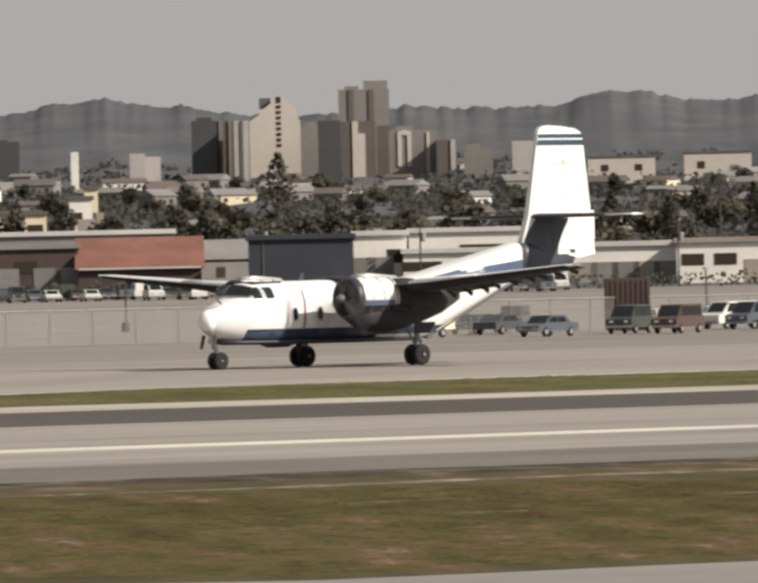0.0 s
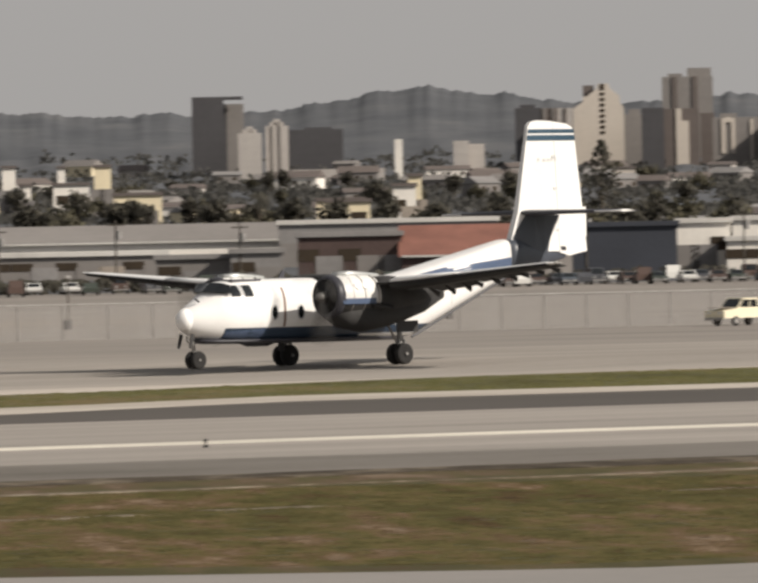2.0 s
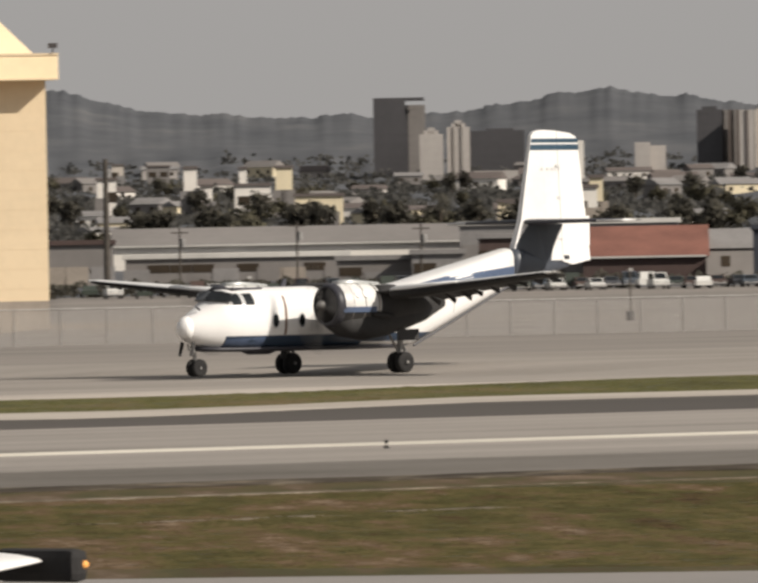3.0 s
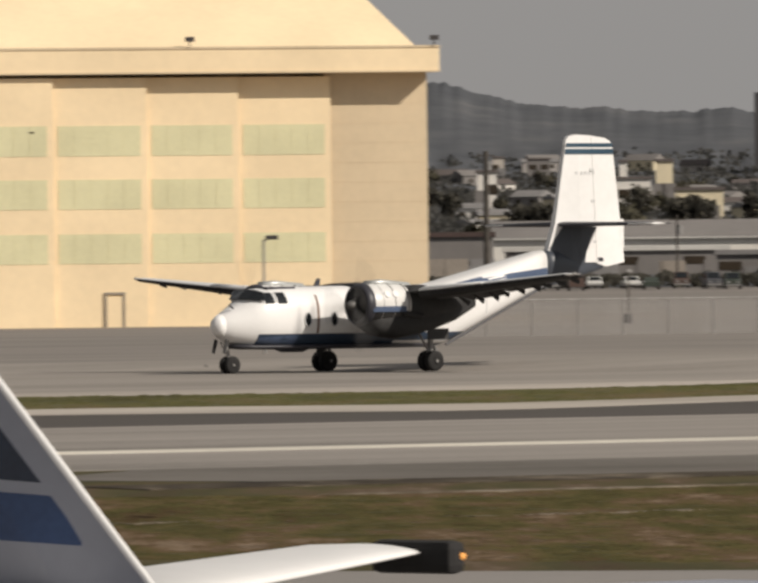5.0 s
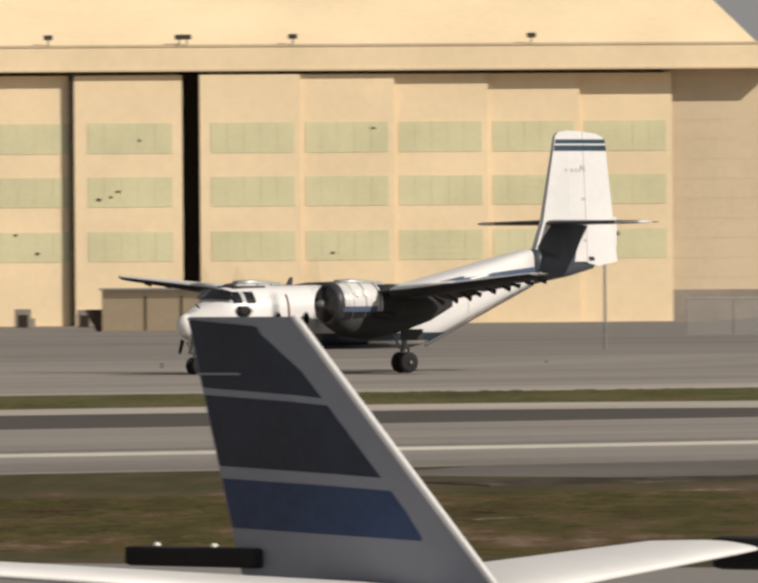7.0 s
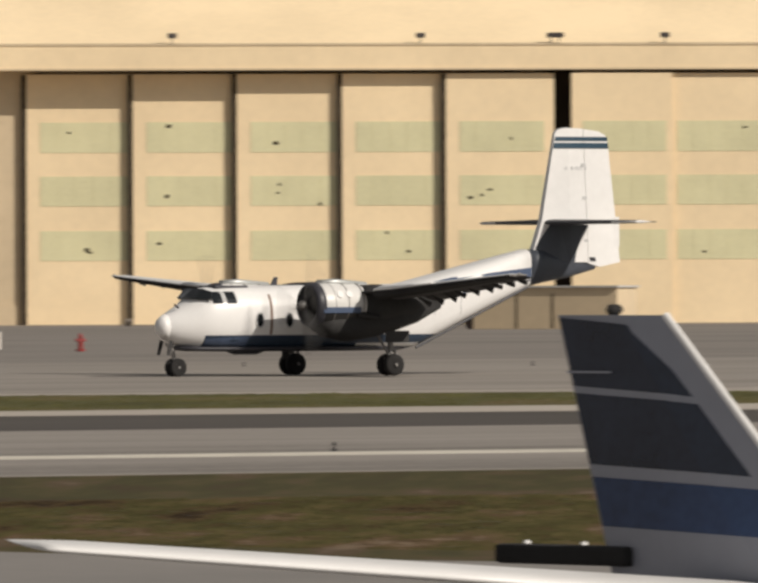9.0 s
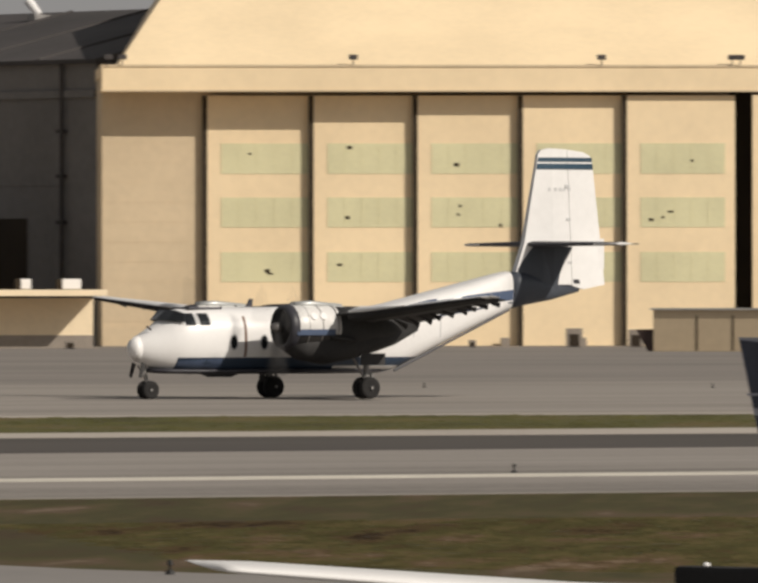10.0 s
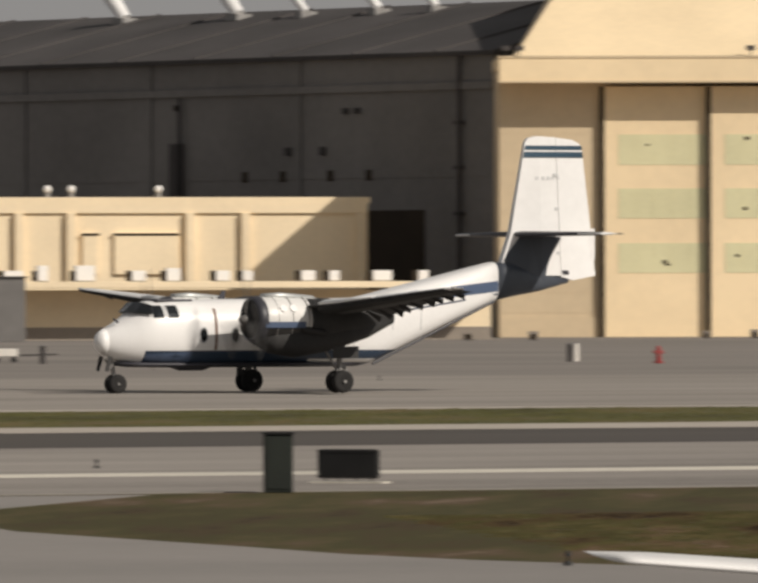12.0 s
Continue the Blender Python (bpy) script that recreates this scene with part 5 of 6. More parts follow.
def build_sheds():
    r = 1300
    sloped_shed(38.94, 39.58, 38, 98, r, mat_brown_wall, mat_red_roof, "long building with a red tiled roof", 22)
    flat_building(38.40, 38.94, 92, r + 5, mat_brown_wall, mat_grey_roof, "dark brown flat-roofed building", bays=5)
    flat_building(38.3, 39.44, 118, r + 110, mat_grey_roof, mat_pale_roof, "long low building with a pale roof edge", bays=8)
    gable_house(39.68, r + 12, 15, 14, 3.6, 2.4, mat_haze_mid, mat_grey_roof, "grey gabled workshop by the sheds", "workshop", 25)
    flat_building(39.825, 40.372, 101, r - 20, mat_blue_wall, mat_blue_wall, "dark blue windowless warehouse", bays=0)
    flat_building(40.372, 40.65, 105, r + 5, mat_white_wall, mat_pale_roof, "white warehouse with a loading door", bays=3)
    flat_building(40.66, 41.3, 108, r + 60, mat_white_wall, mat_pale_roof, "long white building with pipes", bays=7)
    flat_building(40.63, 41.4, 66, r, mat_white_wall, mat_pale_roof, "low white storage building", bays=8)
    flat_building(41.4, 42.06, 72, r - 10, mat_white_wall, mat_pale_roof, "white hangar annex with a flat roof", bays=6)
    flat_building(42.05, 42.9, 76, r - 30, mat_white_wall, mat_shed, "white building with a dark roof edge", bays=5)
    sloped_shed(36.5, 38.42, 78, 112, r + 140, mat_white_wall, mat_haze_mid, "very long shed with a grey roof", 30)
    flat_building(36.56, 37.72, 62, r + 40, mat_haze_mid, mat_pale_roof, "long white wall of low units", bays=10)
    flat_building(36.0, 36.5, 94, r + 30, mat_haze_mid, mat_brown_wall, "white building with a dark roof edge", bays=4)
    flat_building(37.66, 38.09, 52, r - 20, mat_haze_mid, mat_grey_roof, "grey shed beside parked cars", bays=3)
    flat_building(38.05, 38.32, 62, r - 30, mat_grey_roof, mat_grey_roof, "dark grey flat-roofed shed", bays=2)


def tree_parts(seed, h, w, leaf, tall=False):
    rnd = random.Random(seed)
    normals = []
    trunk = tube((0, 0, -0.5), (0.1, 0.1, h * 0.55), 0.28, 0.12, n=7)
    for i in range(4):
        a = rnd.uniform(0, 6.28)
        tube((0, 0, h * (0.3 + 0.05 * i)), (w * 0.28 * math.cos(a), w * 0.28 * math.sin(a), h * (0.55 + 0.08 * i)), 0.12, 0.04, n=5, bm=trunk)
    bm = bmesh.new()
    lobes = []
    for i in range(9 if not tall else 14):
        if tall:
            f = i / 13
            lobes.append((Vector((rnd.uniform(-0.2, 0.2), rnd.uniform(-0.2, 0.2), h * (0.12 + 0.84 * f))), w * (0.5 * math.sin(math.pi * min(1, 0.25 + 0.75 * f)) + 0.1)))
        else:
            a, q = rnd.uniform(0, 6.28), rnd.uniform(0, 0.36) * w
            lobes.append((Vector((q * math.cos(a), q * math.sin(a), h * rnd.uniform(0.4, 0.85))), w * rnd.uniform(0.16, 0.3)))
    for c, s in lobes:
        for _ in range(46):
            d = Vector((rnd.gauss(0, 1), rnd.gauss(0, 1), rnd.gauss(0, 0.8))).normalized() * s * rnd.uniform(0.55, 1.12)
            p = c + d
            u = Vector((rnd.gauss(0, 1), rnd.gauss(0, 1), rnd.gauss(0, 1))).normalized()
            v = u.cross(Vector((rnd.gauss(0, 1), rnd.gauss(0, 1), rnd.gauss(0, 1)))).normalized()
            k = rnd.uniform(0.25, 0.6) * (0.5 + w / 12)
            normals += [tuple(d.normalized())] * 4
            bm.faces.new([bm.verts.new(p + u * k), bm.verts.new(p + v * k * 0.7), bm.verts.new(p - u * k), bm.verts.new(p - v * k * 0.7)])
    return trunk, bm, normals


def make_tree(seed, h, w, leaf, label, tall=False, name="tree"):
    t = thing(name, pose(0, 0, 0), label, "tree", "town trees")
    a, b, normals = tree_parts(seed, h, w, leaf, tall)
    part("trunk", a, mat_bark, t)
    c = part("crown", b, leaf, t, smooth=True)
    c.data.normals_split_custom_set_from_vertices(normals)
    return t


def build_trees():
    rnd = random.Random(21)
    protos = [make_tree(1, 6, 6.5, mat_leaf, "broad dark tree among low houses"), make_tree(2, 4.6, 7.5, mat_leaf2, "spreading olive-green tree among roofs"),
              make_tree(3, 7, 5.5, mat_leaf, "tall dark tree behind the sheds"), make_tree(4, 3.8, 5, mat_leaf2, "small olive bushy tree by houses")]
    first = [True] * 4
    for i in range(120):
        b = rnd.uniform(36.05, 43.0)
        r = rnd.choice((rnd.uniform(1480, 1900), rnd.uniform(1700, 2600), rnd.uniform(2200, 3600)))
        k = rnd.randrange(4)
        p = polar(b, r, land(b, r))
        m = Matrix.Translation(p) @ pose(0, 0, 0, 0, 0, rnd.uniform(0, 360))
        if first[k]:
            protos[k].matrix_basis = m
            first[k] = False
        else:
            copy_thing(protos[k], m)
    # a dense belt just behind the sheds
    for i in range(34):
        b = 36.1 + 6.9 * i / 33 + rnd.uniform(-0.05, 0.05)
        r = rnd.uniform(1460, 1560)
        copy_thing(protos[rnd.randrange(4)], Matrix.Translation(polar(b, r, land(b, r) - rnd.uniform(1, 3.5))) @ pose(0, 0, 0, 0, 0, rnd.uniform(0, 360)))
    for b, r, e in ((39.985, 1750, 272), (41.72, 1800, 178), (42.02, 1700, 165), (42.46, 1750, 190), (39.62, 1700, 175)):
        z = land(b, r)
        h = EYE + e * r / F - z
        c = make_tree(int(b * 100), h, max(2.2, h * 0.34), mat_leaf, "dark slender cypress above the roofs", True, "cypress")
        c.matrix_basis = Matrix.Translation((*polar(b, r).xy, z))
    for b, r, e in ((42.28, 1700, 212), (41.35, 1750, 185), (38.2, 1700, 180), (37.62, 1650, 160)):
        z = land(b, r)
        h = EYE + e * r / F - z
        t = thing("palm", Matrix.Translation((*polar(b, r).xy, z)), "tall palm with a drooping dark crown", "tree", "town trees")
        part("trunk", tube((0, 0, -0.5), (0.2, 0, h - 1.2), 0.22, 0.15, n=7), mat_bark, t)
        bm = bmesh.new()
        for i in range(40):
            a = rnd.uniform(0, 6.28)
            q = rnd.uniform(1.2, 2.2)
            mid = Vector((0.6 * q * math.cos(a), 0.6 * q * math.sin(a), h - 1.0 + rnd.uniform(0, 0.9)))
            tip = Vector((q * math.cos(a), q * math.sin(a), h - 1.4 - rnd.uniform(0.2, 1.6)))
            s = Vector((-math.sin(a), math.cos(a), 0)) * 0.22
            c0 = Vector((0.2, 0, h - 1.3))
            v = [bm.verts.new(x) for x in (c0 - s * 0.3, c0 + s * 0.3, mid + s, tip, mid - s)]
            bm.faces.new(v)
        part("crown", bm, mat_leaf, t)


def build_houses():
    rnd = random.Random(33)
    for i in range(84):
        b = rnd.uniform(36.15, 42.9)
        r = rnd.choice((rnd.uniform(1650, 2300), rnd.uniform(2300, 3900), rnd.uniform(3000, 4300)))
        s = 0.4 + r / 4200
        w, d, h = rnd.uniform(5, 12) * s, rnd.uniform(6, 9), rnd.uniform(2.0, 3.2) * s
        wall = rnd.choice((mat_white_wall, mat_cream_wall, mat_haze_mid, mat_haze_mid, mat_haze_light, mat_haze_mid))
        roof = rnd.choice((mat_grey_roof, mat_haze_mid, mat_haze_brown, mat_haze_brown, mat_grey_roof))
        tone = {mat_white_wall: "white", mat_cream_wall: "cream", mat_haze_light: "pale", mat_haze_mid: "grey"}[wall]
        gable_house(b, r, w, d, h, rnd.uniform(0.8, 1.8) * s, wall, roof, f"small {tone} house with a pitched roof", turn=rnd.uniform(-40, 40))
    # the bright ones that stand out
    for b0, b1, e, r, wall, label in ((36.872, 36.94, 243, 2500, mat_white_wall, "bright white house with a tall front"), (36.96, 37.02, 205, 2490, mat_white_wall, "small white house on the slope"), (36.42, 36.52, 222, 2480, mat_white_wall, "white house on the slope"),
                                      (37.349, 37.437, 241, 2500, mat_cream_wall, "tall cream house on the slope"), (37.135, 37.323, 205, 2450, mat_white_wall, "wide white house on the slope"),
                                      (37.16, 37.2, 240, 2600, mat_white_wall, "slim white chimney house"),
                                      (38.503, 38.754, 163, 1900, mat_cream_wall, "long cream house under trees"), (37.448, 37.699, 182, 2100, mat_cream_wall, "long cream house on the slope"),
                                      (38.9, 39.02, 190, 1950, mat_white_wall, "white house with a flat roof"), (38.98, 39.05, 210, 2000, mat_cream_wall, "cream house among dark trees"),
                                      (38.55, 38.78, 160, 1850, mat_cream_wall, "pale yellow house under trees"), (36.68, 36.8, 246, 3900, mat_haze_mid, "row of pale hillside houses"), (36.5, 36.56, 250, 3950, mat_haze_cream, "pale hillside house below the ridge"),
                                      (41.6, 41.95, 250, 3700, mat_haze_cream, "row of pale houses on the slope"), (42.1, 42.45, 255, 3700, mat_haze_cream, "row of pale houses on the slope"), (40.05, 40.16, 215, 3300, mat_haze_cream, "pale flat-roofed block in the town")):
        flat_building(b0, b1, e, r, wall, mat_haze_brown, label, 10, 2, group="houses on the slope")


def build_woods():
    """Scrub and garden trees over the slopes, too many to count."""
    rn = random.Random(77)
    verts, faces, normals = [], [], []
    for c in range(4800):
        f = rn.random()
        b = rn.uniform(36.0, 43.0)
        r = rn.uniform(1550, 3300) if f < 0.75 else rn.uniform(3000, 4330)
        if noise.noise((b * 3.0, r * 0.004, 8.8)) < -0.25 and f < 0.72:
            continue
        k = (0.7 + r / 4600) * rn.uniform(0.35, 0.95)
        base = polar(b, r, land(b, r) + k * 0.5)
        for q in range(16):
            d = Vector((rn.gauss(0, 1.5), rn.gauss(0, 1.5), rn.gauss(0, 0.8))) * k
            u = Vector((rn.gauss(0, 1), rn.gauss(0, 1), rn.gauss(0, 1))).normalized() * k * 0.8
            v = u.cross(Vector((rn.gauss(0, 1), rn.gauss(0, 1), rn.gauss(0, 1)))).normalized() * k * 0.7
            i = len(verts)
            p = base + d
            verts += [tuple(p + u), tuple(p + v), tuple(p - u), tuple(p - v)]
            faces.append((i, i + 1, i + 2, i + 3))
    me = bpy.data.meshes.new("far_woods")
    me.from_pydata(verts, [], faces)
    me.materials.append(mat_scrub)
    tagged(new("far_woods", me), "grey-green scrub and garden trees over the slopes", "woods", kind="stuff")


def build_poles():
    for b, e, r, h0 in ((36.466, 261, 1290, 0.4), (36.845, 115, 1270, 0.14), (37.455, 125, 1270, 0.14), (38.1, 115, 1270, 0.14), (39.9, 130, 1280, 0.14), (40.72, 120, 1260, 0.12), (42.06, 110, 1250, 0.12)):
        z = land(b, r)
        h = EYE + e * r / F - z
        t = thing("utility_pole", Matrix.Translation((*polar(b, r).xy, z)) @ pose(0, 0, 0, 0, 0, -b), "dark weathered wooden utility pole", "pole", "utility poles")
        part("post", tube((0, 0, -0.3), (0, 0, h), h0, h0 * 0.7, n=8), mat_wood_pole, t)
        part("crossarm", boxes((-1.0, 1.0, -0.08, 0.08, h - 0.6, h - 0.45)), mat_wood_pole, t)
        part("transformer", tube((0.35, 0, h - 2.2), (0.35, 0, h - 1.2), 0.3, n=10), mat_hub, t)
    # apron lamp with an arm
    p = polar(35.306, 560)
    t = thing("lamp_post", Matrix.Translation(p) @ pose(0, 0, 0, 0, 0, -35.3), "thin grey apron lamp post with a drooping head", "lamp post")
    hh = EYE + 83 * 560 / F
    part("post", tube((0, 0, 0), (0, 0, hh), 0.075, 0.055, n=8), mat_hub, t)
    part("arm", tube((0, 0, hh - 0.1), (0.35, 0, hh + 0.1), 0.04, n=6), mat_hub, t)
    part("lamp_head", boxes((0.1, 0.75, -0.15, 0.15, hh, hh + 0.22), bevel=0.05), mat_dark_roof, t, "dark lamp head")
    for b, r in ((39.183, 860), (42.2, 850), (37.2, 830)):
        z = land(b, r)
        t = thing("light_post", Matrix.Translation((*polar(b, r).xy, z)), "thin dark post with a box at its foot", "post", "apron posts")
        part("post", tube((0, 0, 0), (0, 0, 3.9), 0.07, n=8), mat_wood_pole, t)
        part("foot_box", boxes((-0.3, 0.2, -0.2, 0.2, 0, 0.75), bevel=0.04), mat_dark_roof, t)
        part("head", boxes((-0.2, 0.2, -0.1, 0.1, 3.9, 4.1)), mat_hub, t)


def build_fence():
    D = 556.0
    t = thing("fence", pose(400, D, 0), "chain-link apron fence on thin steel posts", "fence")
    n = 46
    for i in range(n):
        part("post", tube((i * 3.6, 0, 0), (i * 3.6, 0, 2.35), 0.03, n=6), mat_hub, t)
    part("top_rail", tube((0, 0, 2.33), ((n - 1) * 3.6, 0, 2.33), 0.035, n=6), mat_hub, t)
    part("link_mesh", boxes((0, (n - 1) * 3.6, 0.07, 0.08, 0.05, 2.3)), mat_mesh, t, "see-through wire mesh")


def car(m, kind, paint, label):
    """Vehicle facing local -X, 4.6 m long."""
    t = thing({"pickup": "pickup_truck", "van": "van"}.get(kind, "car"), m, label, "truck" if kind == "pickup" else "car", "parked vehicles")
    prof = {"sedan": [(-2.25, 0.35), (-2.3, 0.7), (-1.3, 0.88), (1.7, 0.92), (2.3, 0.85), (2.28, 0.38)],
            "pickup": [(-2.5, 0.5), (-2.55, 1.0), (-1.2, 1.15), (2.5, 1.15), (2.52, 0.55)],
            "van": [(-2.3, 0.4), (-2.35, 0.95), (-1.75, 1.1), (2.3, 1.1), (2.33, 0.42)]}[kind]
    body = part("body", prism(prof, -0.88, 0.88), paint, t)
    cab = {"sedan": [(-1.25, 0.88), (-0.6, 1.36), (0.9, 1.38), (1.65, 0.92)], "pickup": [(-1.15, 1.15), (-0.6, 1.8), (0.7, 1.8), (0.8, 1.15)], "van": [(-1.7, 1.1), (-0.95, 1.85), (2.1, 1.88), (2.3, 1.1)]}[kind]
    part("cabin", prism(cab, -0.76, 0.76), paint, t)
    z0, z1 = cab[0][1] + 0.06, cab[1][1] - 0.1
    for s in (1, -1):
        x0, x1 = cab[1][0] - 0.15, cab[2][0] - 0.02
        mid = (x0 + x1) / 2
        part("side_window", prism([(x0 - 0.2, z0), (mid - 0.05, z0), (mid - 0.05, z1), (x0 + 0.1, z1)], s * 0.765, s * 0.785), mat_glass_dark, t)
        part("side_window", prism([(mid + 0.05, z0), (x1 + 0.25 if kind == "sedan" else x1, z0), (x1 - 0.1, z1), (mid + 0.05, z1)], s * 0.765, s * 0.785), mat_glass_dark, t)
        for x in (-1.45, 1.4):
            w = part("wheel", revolve_y([(-0.1, 0.2), (-0.1, 0.29), (0, 0.33), (0.1, 0.29), (0.1, 0.2)], 16), mat_black, t, "", pose(x, s * 0.82, 0.33), True)
            part("hub", revolve_y([(-0.11, 0.08), (-0.115, 0.18), (0.115, 0.18), (0.11, 0.08)], 12), mat_hub, w)
        part("headlight", boxes((prof[1][0] - 0.02, prof[1][0] + 0.1, s * 0.5 - 0.12, s * 0.5 + 0.12, prof[1][1] - 0.22, prof[1][1] - 0.08)), mat_chrome, t)
    a, b = Vector((cab[0][0], 0, cab[0][1])), Vector((cab[1][0], 0, cab[1][1]))
    bm = bmesh.new()
    pts = [a.lerp(b, 0.1) + Vector((-0.03, -0.66, 0.02)), a.lerp(b, 0.1) + Vector((-0.03, 0.66, 0.02)), a.lerp(b, 0.9) + Vector((-0.03, 0.62, 0.02)), a.lerp(b, 0.9) + Vector((-0.03, -0.62, 0.02))]
    q = [bm.verts.new(p) for p in pts]
    q2 = [bm.verts.new(p + Vector((0.04, 0, -0.03))) for p in pts]
    bm.faces.new(q)
    bm.faces.new(q2[::-1])
    for i in range(4):
        bm.faces.new((q[i], q2[i], q2[(i + 1) % 4], q[(i + 1) % 4]))
    part("windscreen", bm, mat_glass_dark, t)
    part("bumper", boxes((prof[0][0] - 0.1, prof[0][0] + 0.05, -0.85, 0.85, 0.38, 0.55), bevel=0.03), mat_hub, t)
    if kind == "pickup":
        part("cargo_bed", boxes((0.9, 2.45, -0.8, 0.8, 1.152, 1.2)), mat_black, t)
    return t


def build_vehicles():
    paints = [("white", material("white_car", (0.66, 0.65, 0.62), 0.3, vary=0.04, bump=0.0)), ("dark green", material("green_car", (0.05, 0.06, 0.05), 0.35, vary=0.06, bump=0.0)),
              ("dark grey", material("dark_car", (0.07, 0.072, 0.08), 0.35, vary=0.06, bump=0.0)), ("blue-grey", material("blue_car", (0.085, 0.1, 0.12), 0.35, vary=0.06, bump=0.0)),
              ("cream", material("cream_truck", (0.72, 0.66, 0.5), 0.35, vary=0.04, bump=0.0)), ("brown", material("brown_car", (0.09, 0.06, 0.05), 0.4, vary=0.06, bump=0.0))]
    P = dict(paints)

    def at(b, r, turn):
        return Matrix.Translation((*polar(b, r).xy, land(b, r) + 0.008)) @ pose(0, 0, 0, 0, 0, turn)
    tr = car(at(40.70, 715, 5), "pickup", P["cream"], "cream pickup truck with an open bed on the apron")
    # grey slab on the bonnet paints in the truck's shaded front
    part("front_shade", boxes((-2.58, -1.2, -0.6, 0.6, 1.16, 1.2)), mat_shed, tr)
    for b, r, turn, kind, col in ((41.0, 745, 20, "sedan", "dark green"), (41.13, 735, 200, "sedan", "dark grey"), (41.37, 700, 15, "sedan", "blue-grey"), (41.2, 760, 40, "van", "dark grey"),
                                  (41.8, 715, 30, "van", "dark green"), (42.05, 705, 25, "van", "brown"), (42.32, 745, 10, "van", "white"), (42.45, 735, 15, "van", "blue-grey"), (41.98, 770, 60, "sedan", "white"),
                                  (42.25, 800, 60, "sedan", "white"), (42.6, 720, 20, "sedan", "dark grey")):
        car(at(b, r, turn), kind, P[col], f"parked {col} {'car' if kind == 'sedan' else 'van'} by the apron fence")
    rnd = random.Random(14)
    for i in range(38):
        b = 38.55 + 2.9 * i / 37 + rnd.uniform(-0.02, 0.02)
        col = rnd.choice(["white", "dark grey", "dark green", "blue-grey", "brown", "dark grey", "white"])
        car(at(b, rnd.uniform(1215, 1240), rnd.choice((55, 60, 235))), rnd.choice(("sedan", "sedan", "van")), P[col], f"{col} vehicle parked in a row behind the fence")
    for i in range(16):
        b = 36.35 + 2.1 * i / 15 + rnd.uniform(-0.03, 0.03)
        col = rnd.choice(["dark grey", "brown", "dark green", "white", "blue-grey"])
        car(at(b, rnd.uniform(1215, 1240), rnd.choice((55, 60, 235))), rnd.choice(("sedan", "van")), P[col], f"{col} vehicle parked in a row behind the fence")
    # hedge along the far side of the apron
    rn = random.Random(5)
    verts, faces = [], []
    for i in range(5200):
        b = rn.uniform(36.1, 39.2) if i % 3 else rn.uniform(36.1, 42.9)
        r = 1246 + rn.uniform(-2, 2)
        p = polar(b, r, land(b, r) + rn.random() ** 0.7 * (1.5 + 0.9 * noise.noise((b * 14, 0, 0))))
        u = Vector((rn.gauss(0, 1), rn.gauss(0, 1), rn.gauss(0, 1))).normalized() * 0.28
        v = u.cross(Vector((rn.gauss(0, 1), rn.gauss(0, 1), rn.gauss(0, 1)))).normalized() * 0.25
        k = len(verts)
        verts += [tuple(p + u), tuple(p + v), tuple(p - u), tuple(p - v)]
        faces.append((k, k + 1, k + 2, k + 3))
    me = bpy.data.meshes.new("hedge")
    me.from_pydata(verts, [], faces)
    me.materials.append(mat_leaf)
    tagged(new("hedge", me), "low dark scrubby hedge along the airfield edge", "hedge", kind="stuff")
    # tall dark container
    m, n = wall_frame(polar(41.67, 745), polar(41.908, 745))
    m.translation.z = land(41.8, 745)
    c = thing("container", m, "tall dark brown storage container", "container")
    part("shell", boxes((0, n, 0, 4, 0.15, 3.6), bevel=0.05), mat_brown_wall, c)
    for i in range(9):
        part("rib", boxes((n * (i + 0.5) / 9 - 0.05, n * (i + 0.5) / 9 + 0.05, -0.06, -0.002, 0.3, 3.4)), mat_brown_wall, c)
    part("skid", boxes((0.1, n - 0.1, 0.2, 0.5, 0, 0.15), (0.1, n - 0.1, 3.5, 3.8, 0, 0.15)), mat_hub, c)


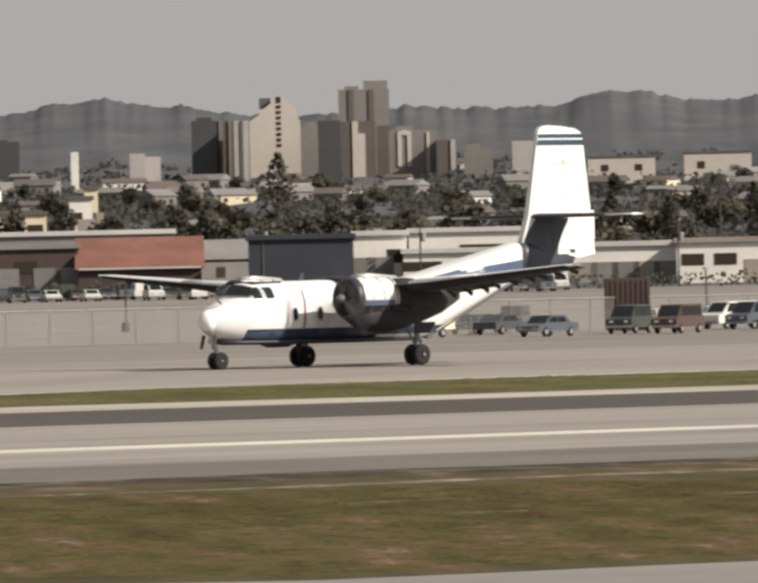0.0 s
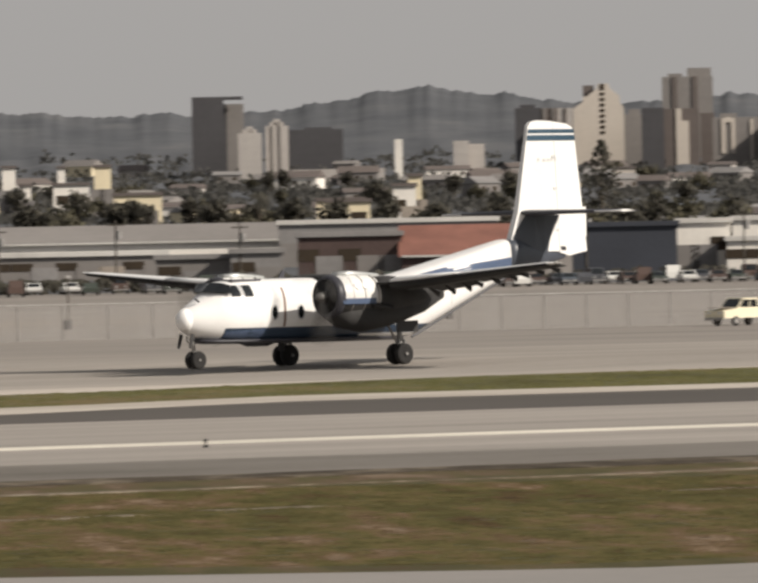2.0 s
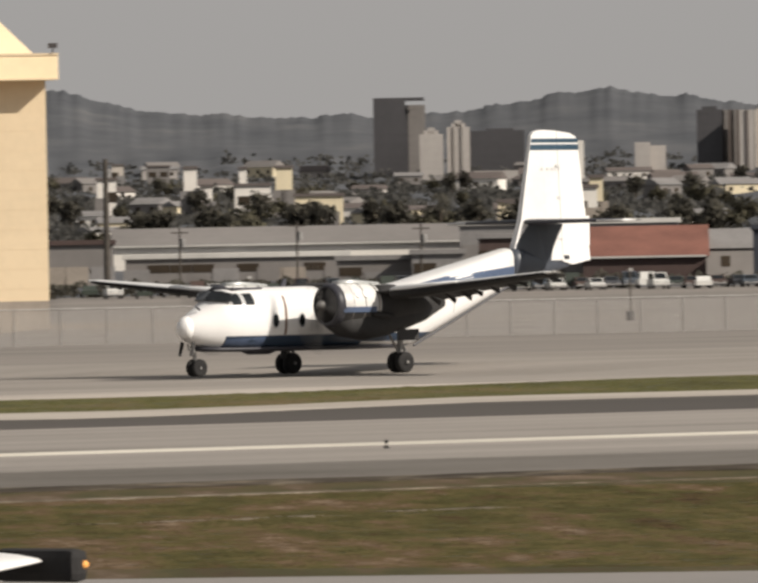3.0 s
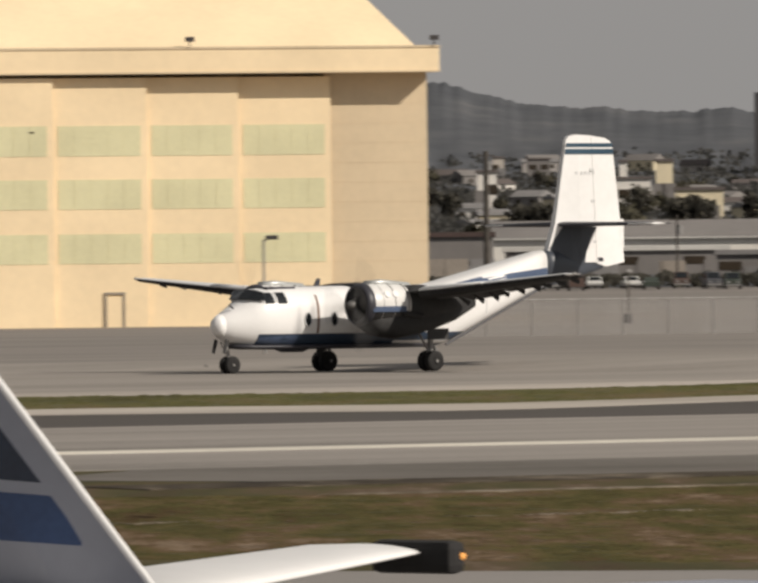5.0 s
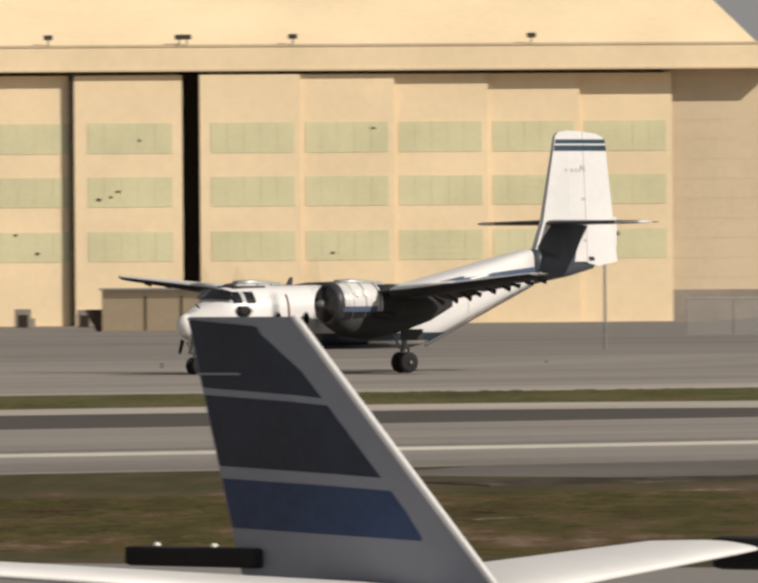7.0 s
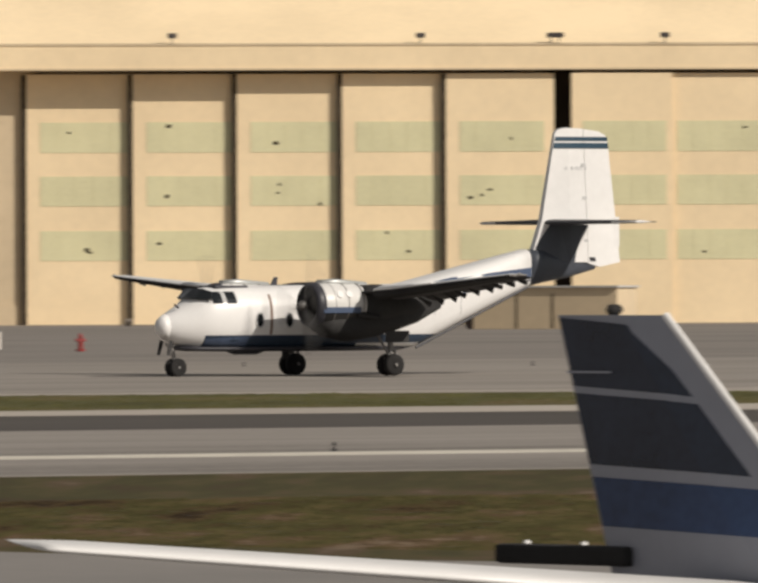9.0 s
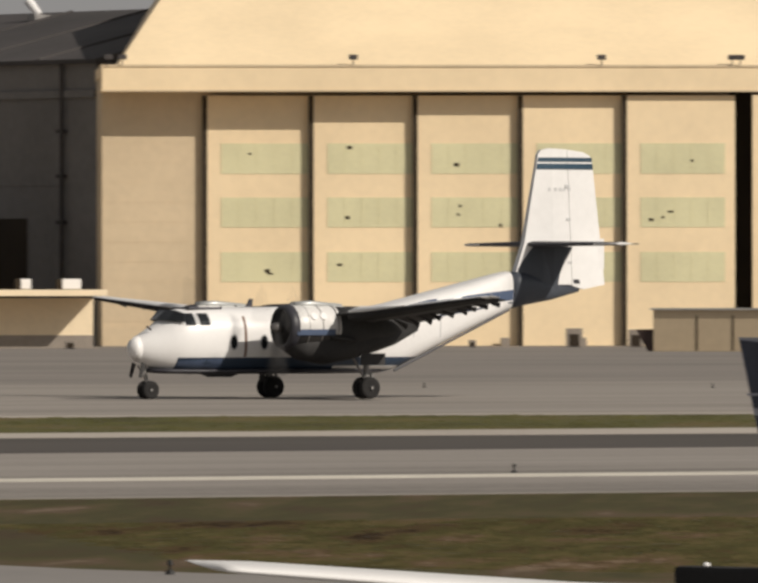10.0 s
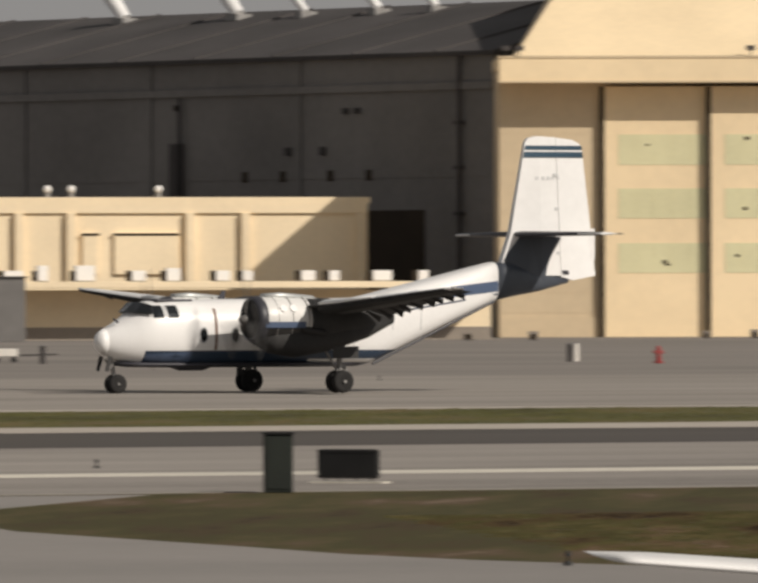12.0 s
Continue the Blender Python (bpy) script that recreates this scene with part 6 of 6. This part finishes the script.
def build_small():
    # black guidance sign on short legs, seen from behind, and a dark cabinet
    m, n = wall_frame(polar(28.872, 216), polar(29.191, 215.5))
    s = thing("guidance_sign", m, "black taxiway sign board on short legs", "sign")
    part("panel", boxes((0, n, 0, 0.14, 0.1, 0.68), bevel=0.07), mat_sign, s)
    part("rim", boxes((0.02, n - 0.02, -0.015, -0.002, 0.62, 0.66), (0.02, n - 0.02, -0.015, -0.002, 0.12, 0.16)), mat_black, s)
    for f in (0.12, 0.36, 0.62, 0.88):
        part("leg", tube((n * f, 0.07, 0), (n * f, 0.07, 0.11), 0.025, n=6), mat_hub, s)
    part("pad", boxes((-0.1, n + 0.15, -0.15, 0.3, 0.0, 0.045)), mat_line, s, "pale concrete pad")
    m, n = wall_frame(polar(28.595, 206), polar(28.75, 206))
    c = thing("utility_cabinet", m, "dark green upright utility cabinet", "cabinet")
    part("body", boxes((0, n, 0, 0.4, 0, 1.1), bevel=0.03), mat_green_box, c)
    part("door", boxes((0.05, n - 0.05, -0.02, -0.002, 0.08, 1.0)), mat_green_box, c)
    part("cap", boxes((-0.02, n + 0.02, -0.04, 0.42, 1.102, 1.14)), mat_sign, c)
    # red hydrant and posts on the apron
    h = thing("hydrant", Matrix.Translation(polar(30.65, 570)), "red fire hydrant on the apron", "hydrant")
    part("barrel", tube((0, 0, 0), (0, 0, 0.75), 0.14, 0.12, n=12), mat_red, h)
    part("bonnet", tube((0, 0, 0.75), (0, 0, 0.95), 0.15, 0.05, n=12), mat_red, h)
    part("outlet", tube((-0.28, 0, 0.6), (0.28, 0, 0.6), 0.08, n=8), mat_red, h)
    part("flange", tube((0, 0, 0.026), (0, 0, 0.12), 0.26, n=12), mat_red, h)
    for b, r in ((30.19, 585), (30.22, 590), (27.45, 575)):
        q = thing("bollard", Matrix.Translation(polar(b, r)), "short dark bollard with a pale band", "bollard", "apron bollards")
        part("post", tube((0, 0, 0), (0, 0, 0.95), 0.16, n=10), mat_dark_roof if b != 30.22 else mat_white_wall, q)
        part("cap", tube((0, 0, 0.95), (0, 0, 1.0), 0.17, 0.1, n=10), mat_hub, q)
    # runway and taxiway edge lights: stem, base and lens
    proto = thing("edge_light", pose(0, 0, 0), "small dark airfield edge light", "light", "edge lights")
    part("base", tube((0, 0, 0), (0, 0, 0.06), 0.07, 0.05, n=10), mat_sign, proto)
    part("stem", tube((0, 0, 0.06), (0, 0, 0.13), 0.02, n=6), mat_sign, proto)
    part("lens", tube((0, 0, 0.13), (0, 0, 0.2), 0.045, 0.03, n=10), mat_sign, proto)
    spots = [polar(b, r) for b, r in ((27.729, 235), (31.967, 239), (30.178, 151), (31.5, 470), (33.0, 468), (35.0, 466), (36.9, 480), (37.4, 478), (38.7, 470), (40.9, 480), (29.2, 465)  , (33.9, 240), (37.9, 246))]
    proto.matrix_basis = Matrix.Translation(spots[0])
    for p in spots[1:]:
        copy_thing(proto, Matrix.Translation(p + Vector((0, 0, 0.008))))
    # low sheds in front of the hangar
    m, n = wall_frame(polar(32.69, 800), polar(33.44, 796))
    s = thing("equipment_shed", m, "weathered beige equipment shed with a flat top", "shed")
    part("wall", boxes((0, n, 0, 4, 0, 3.0), bevel=0.03), mat_tan_dull, s)
    part("roof", boxes((-0.15, n + 0.15, -0.2, 4.2, 3.0, 3.15)), mat_pale_roof, s)
    part("side_door", boxes((n * 0.55, n * 0.56, -0.03, -0.002, 0.1, 2.6), (n * 0.3, n * 0.31, -0.03, -0.002, 0.1, 2.6)), mat_dark_gap, s)
    part("chute", prism([(-1.4, 1.6), (0, 1.6), (0, 0), (-0.5, 0)], 0.2, 2.5), mat_brown_wall, s)
    for b, r, w, h in ((32.28, 868, 1.3, 1.5), (31.15, 868, 0.7, 0.7), (31.48, 866, 0.7, 0.7), (32.6, 868, 1.2, 1.4), (30.0, 840, 0.8, 0.7), (29.66, 840, 0.9, 0.7), (30.9, 866, 0.6, 0.6), (31.75, 866, 0.6, 0.6)):
        m = Matrix.Translation(polar(b, r)) @ pose(0, 0, 0, 0, 0, -b)
        q = thing("equipment_crate", m, "small brown crate at the foot of the hangar", "crate", "crates by the hangar")
        part("box", boxes((-w / 2, w / 2, 0, w, 0.06, h), bevel=0.04), mat_shed, q)
        part("opening", boxes((-w * 0.3, w * 0.3, -0.02, -0.002, 0.1, h * 0.7)), mat_dark_gap, q)
        part("skid", boxes((-w / 2, w / 2, 0.05, 0.15, 0, 0.06)), mat_hub, q)
    # small white cart and grey truck end beside the low building
    q = thing("baggage_cart", Matrix.Translation(polar(27.27, 580)) @ pose(0, 0, 0.03, 0, 0, -27), "small white flat cart with a tow bar", "cart")
    part("deck", boxes((-0.9, 0.5, -0.6, 0.6, 0.35, 0.75), bevel=0.04), mat_white_wall, q)
    part("tow_bar", tube((0.5, 0, 0.4), (2.6, 0, 0.45), 0.05, n=6), mat_dark_roof, q)
    for x in (-0.6, 0.3):
        for y in (-0.55, 0.55):
            part("wheel", revolve_y([(-0.06, 0.1), (-0.06, 0.16), (0.06, 0.16), (0.06, 0.1)], 12), mat_black, q, "", pose(x, y, 0.17))
    m, n = wall_frame(polar(26.9, 830), polar(27.36, 830))
    q = thing("equipment_shed", m, "dark grey boxy shed by the low building", "shed")
    part("wall", boxes((0, n, 0, 4, 0, 4.8), bevel=0.05), mat_dark_wall, q)
    part("roof", boxes((-0.1, n + 0.1, -0.1, 4.1, 4.8, 4.95)), mat_dark_roof, q)


build_towers()
build_sheds()
build_trees()
build_houses()
build_woods()
build_poles()
build_fence()
build_vehicles()
build_small()

build_hangar()
build_dark_hangar()
build_annex()
build_parked()
AIRCRAFT, WHEELS, PROPS = build_aircraft()

# ---- what moves ----
TAXI = [  # seconds, bearing of the main gear, distance from the camera's line along the runway
    (0, 40.391, 337.5), (0.5, 39.965, 337.5), (1, 39.53, 337.7), (1.5, 39.077, 338.2), (2, 38.62, 340), (2.5, 38.147, 342.5), (2.9, 37.78, 345), (3.5, 37.23, 350.5), (4.0, 36.785, 355.5), (4.5, 36.333, 360), (5, 35.89, 362), (5.5, 35.441, 362.6),
    (6, 34.97, 362.5), (6.5, 34.486, 362), (8.5, 32.507, 360.5), (9, 32.004, 360.5), (9.5, 31.48, 360), (10, 30.947, 360), (10.5, 30.42, 360), (11, 29.868, 360), (11.5, 29.325, 360), (12, 28.755, 360)]
HEADING = [(0, 181.3), (2.5, 182.0), (4.5, 182.6), (5.5, 182.2), (6.5, 181.5), (8.5, 181.2), (9, 181), (11, 180.6), (12, 180.3)]


def taxi(t):
    b = float(np.interp(t, [r[0] for r in TAXI], [r[1] for r in TAXI]))
    d = float(np.interp(t, [r[0] for r in TAXI], [r[2] for r in TAXI]))
    return d * math.tan(radians(b)), d


def motions():
    walk(AIRCRAFT, [(t, pose(*taxi(t), crown(*taxi(t)), 0, 0, float(np.interp(t, [h[0] for h in HEADING], [h[1] for h in HEADING])))) for t, b, d in TAXI])
    x0 = taxi(0)[0]
    n = 12 * FPS
    for w, r in WHEELS:
        base = w.matrix_basis.translation.copy()
        rows = []
        for i in range(0, n + 1, 2):
            gone = x0 - taxi(i / FPS)[0]
            rows.append((i / FPS, Matrix.Translation(base) @ pose(0, 0, 0, 0, math.degrees(gone / (r * 0.985)), 0)))
        walk(w, rows)
    for k, p in enumerate(PROPS):
        base = p.matrix_basis.translation.copy()
        walk(p, [(i / FPS, Matrix.Translation(base) @ pose(0, 0, 0, 83 * i + 31 * k, 0, 0)) for i in range(n + 1)])


motions()
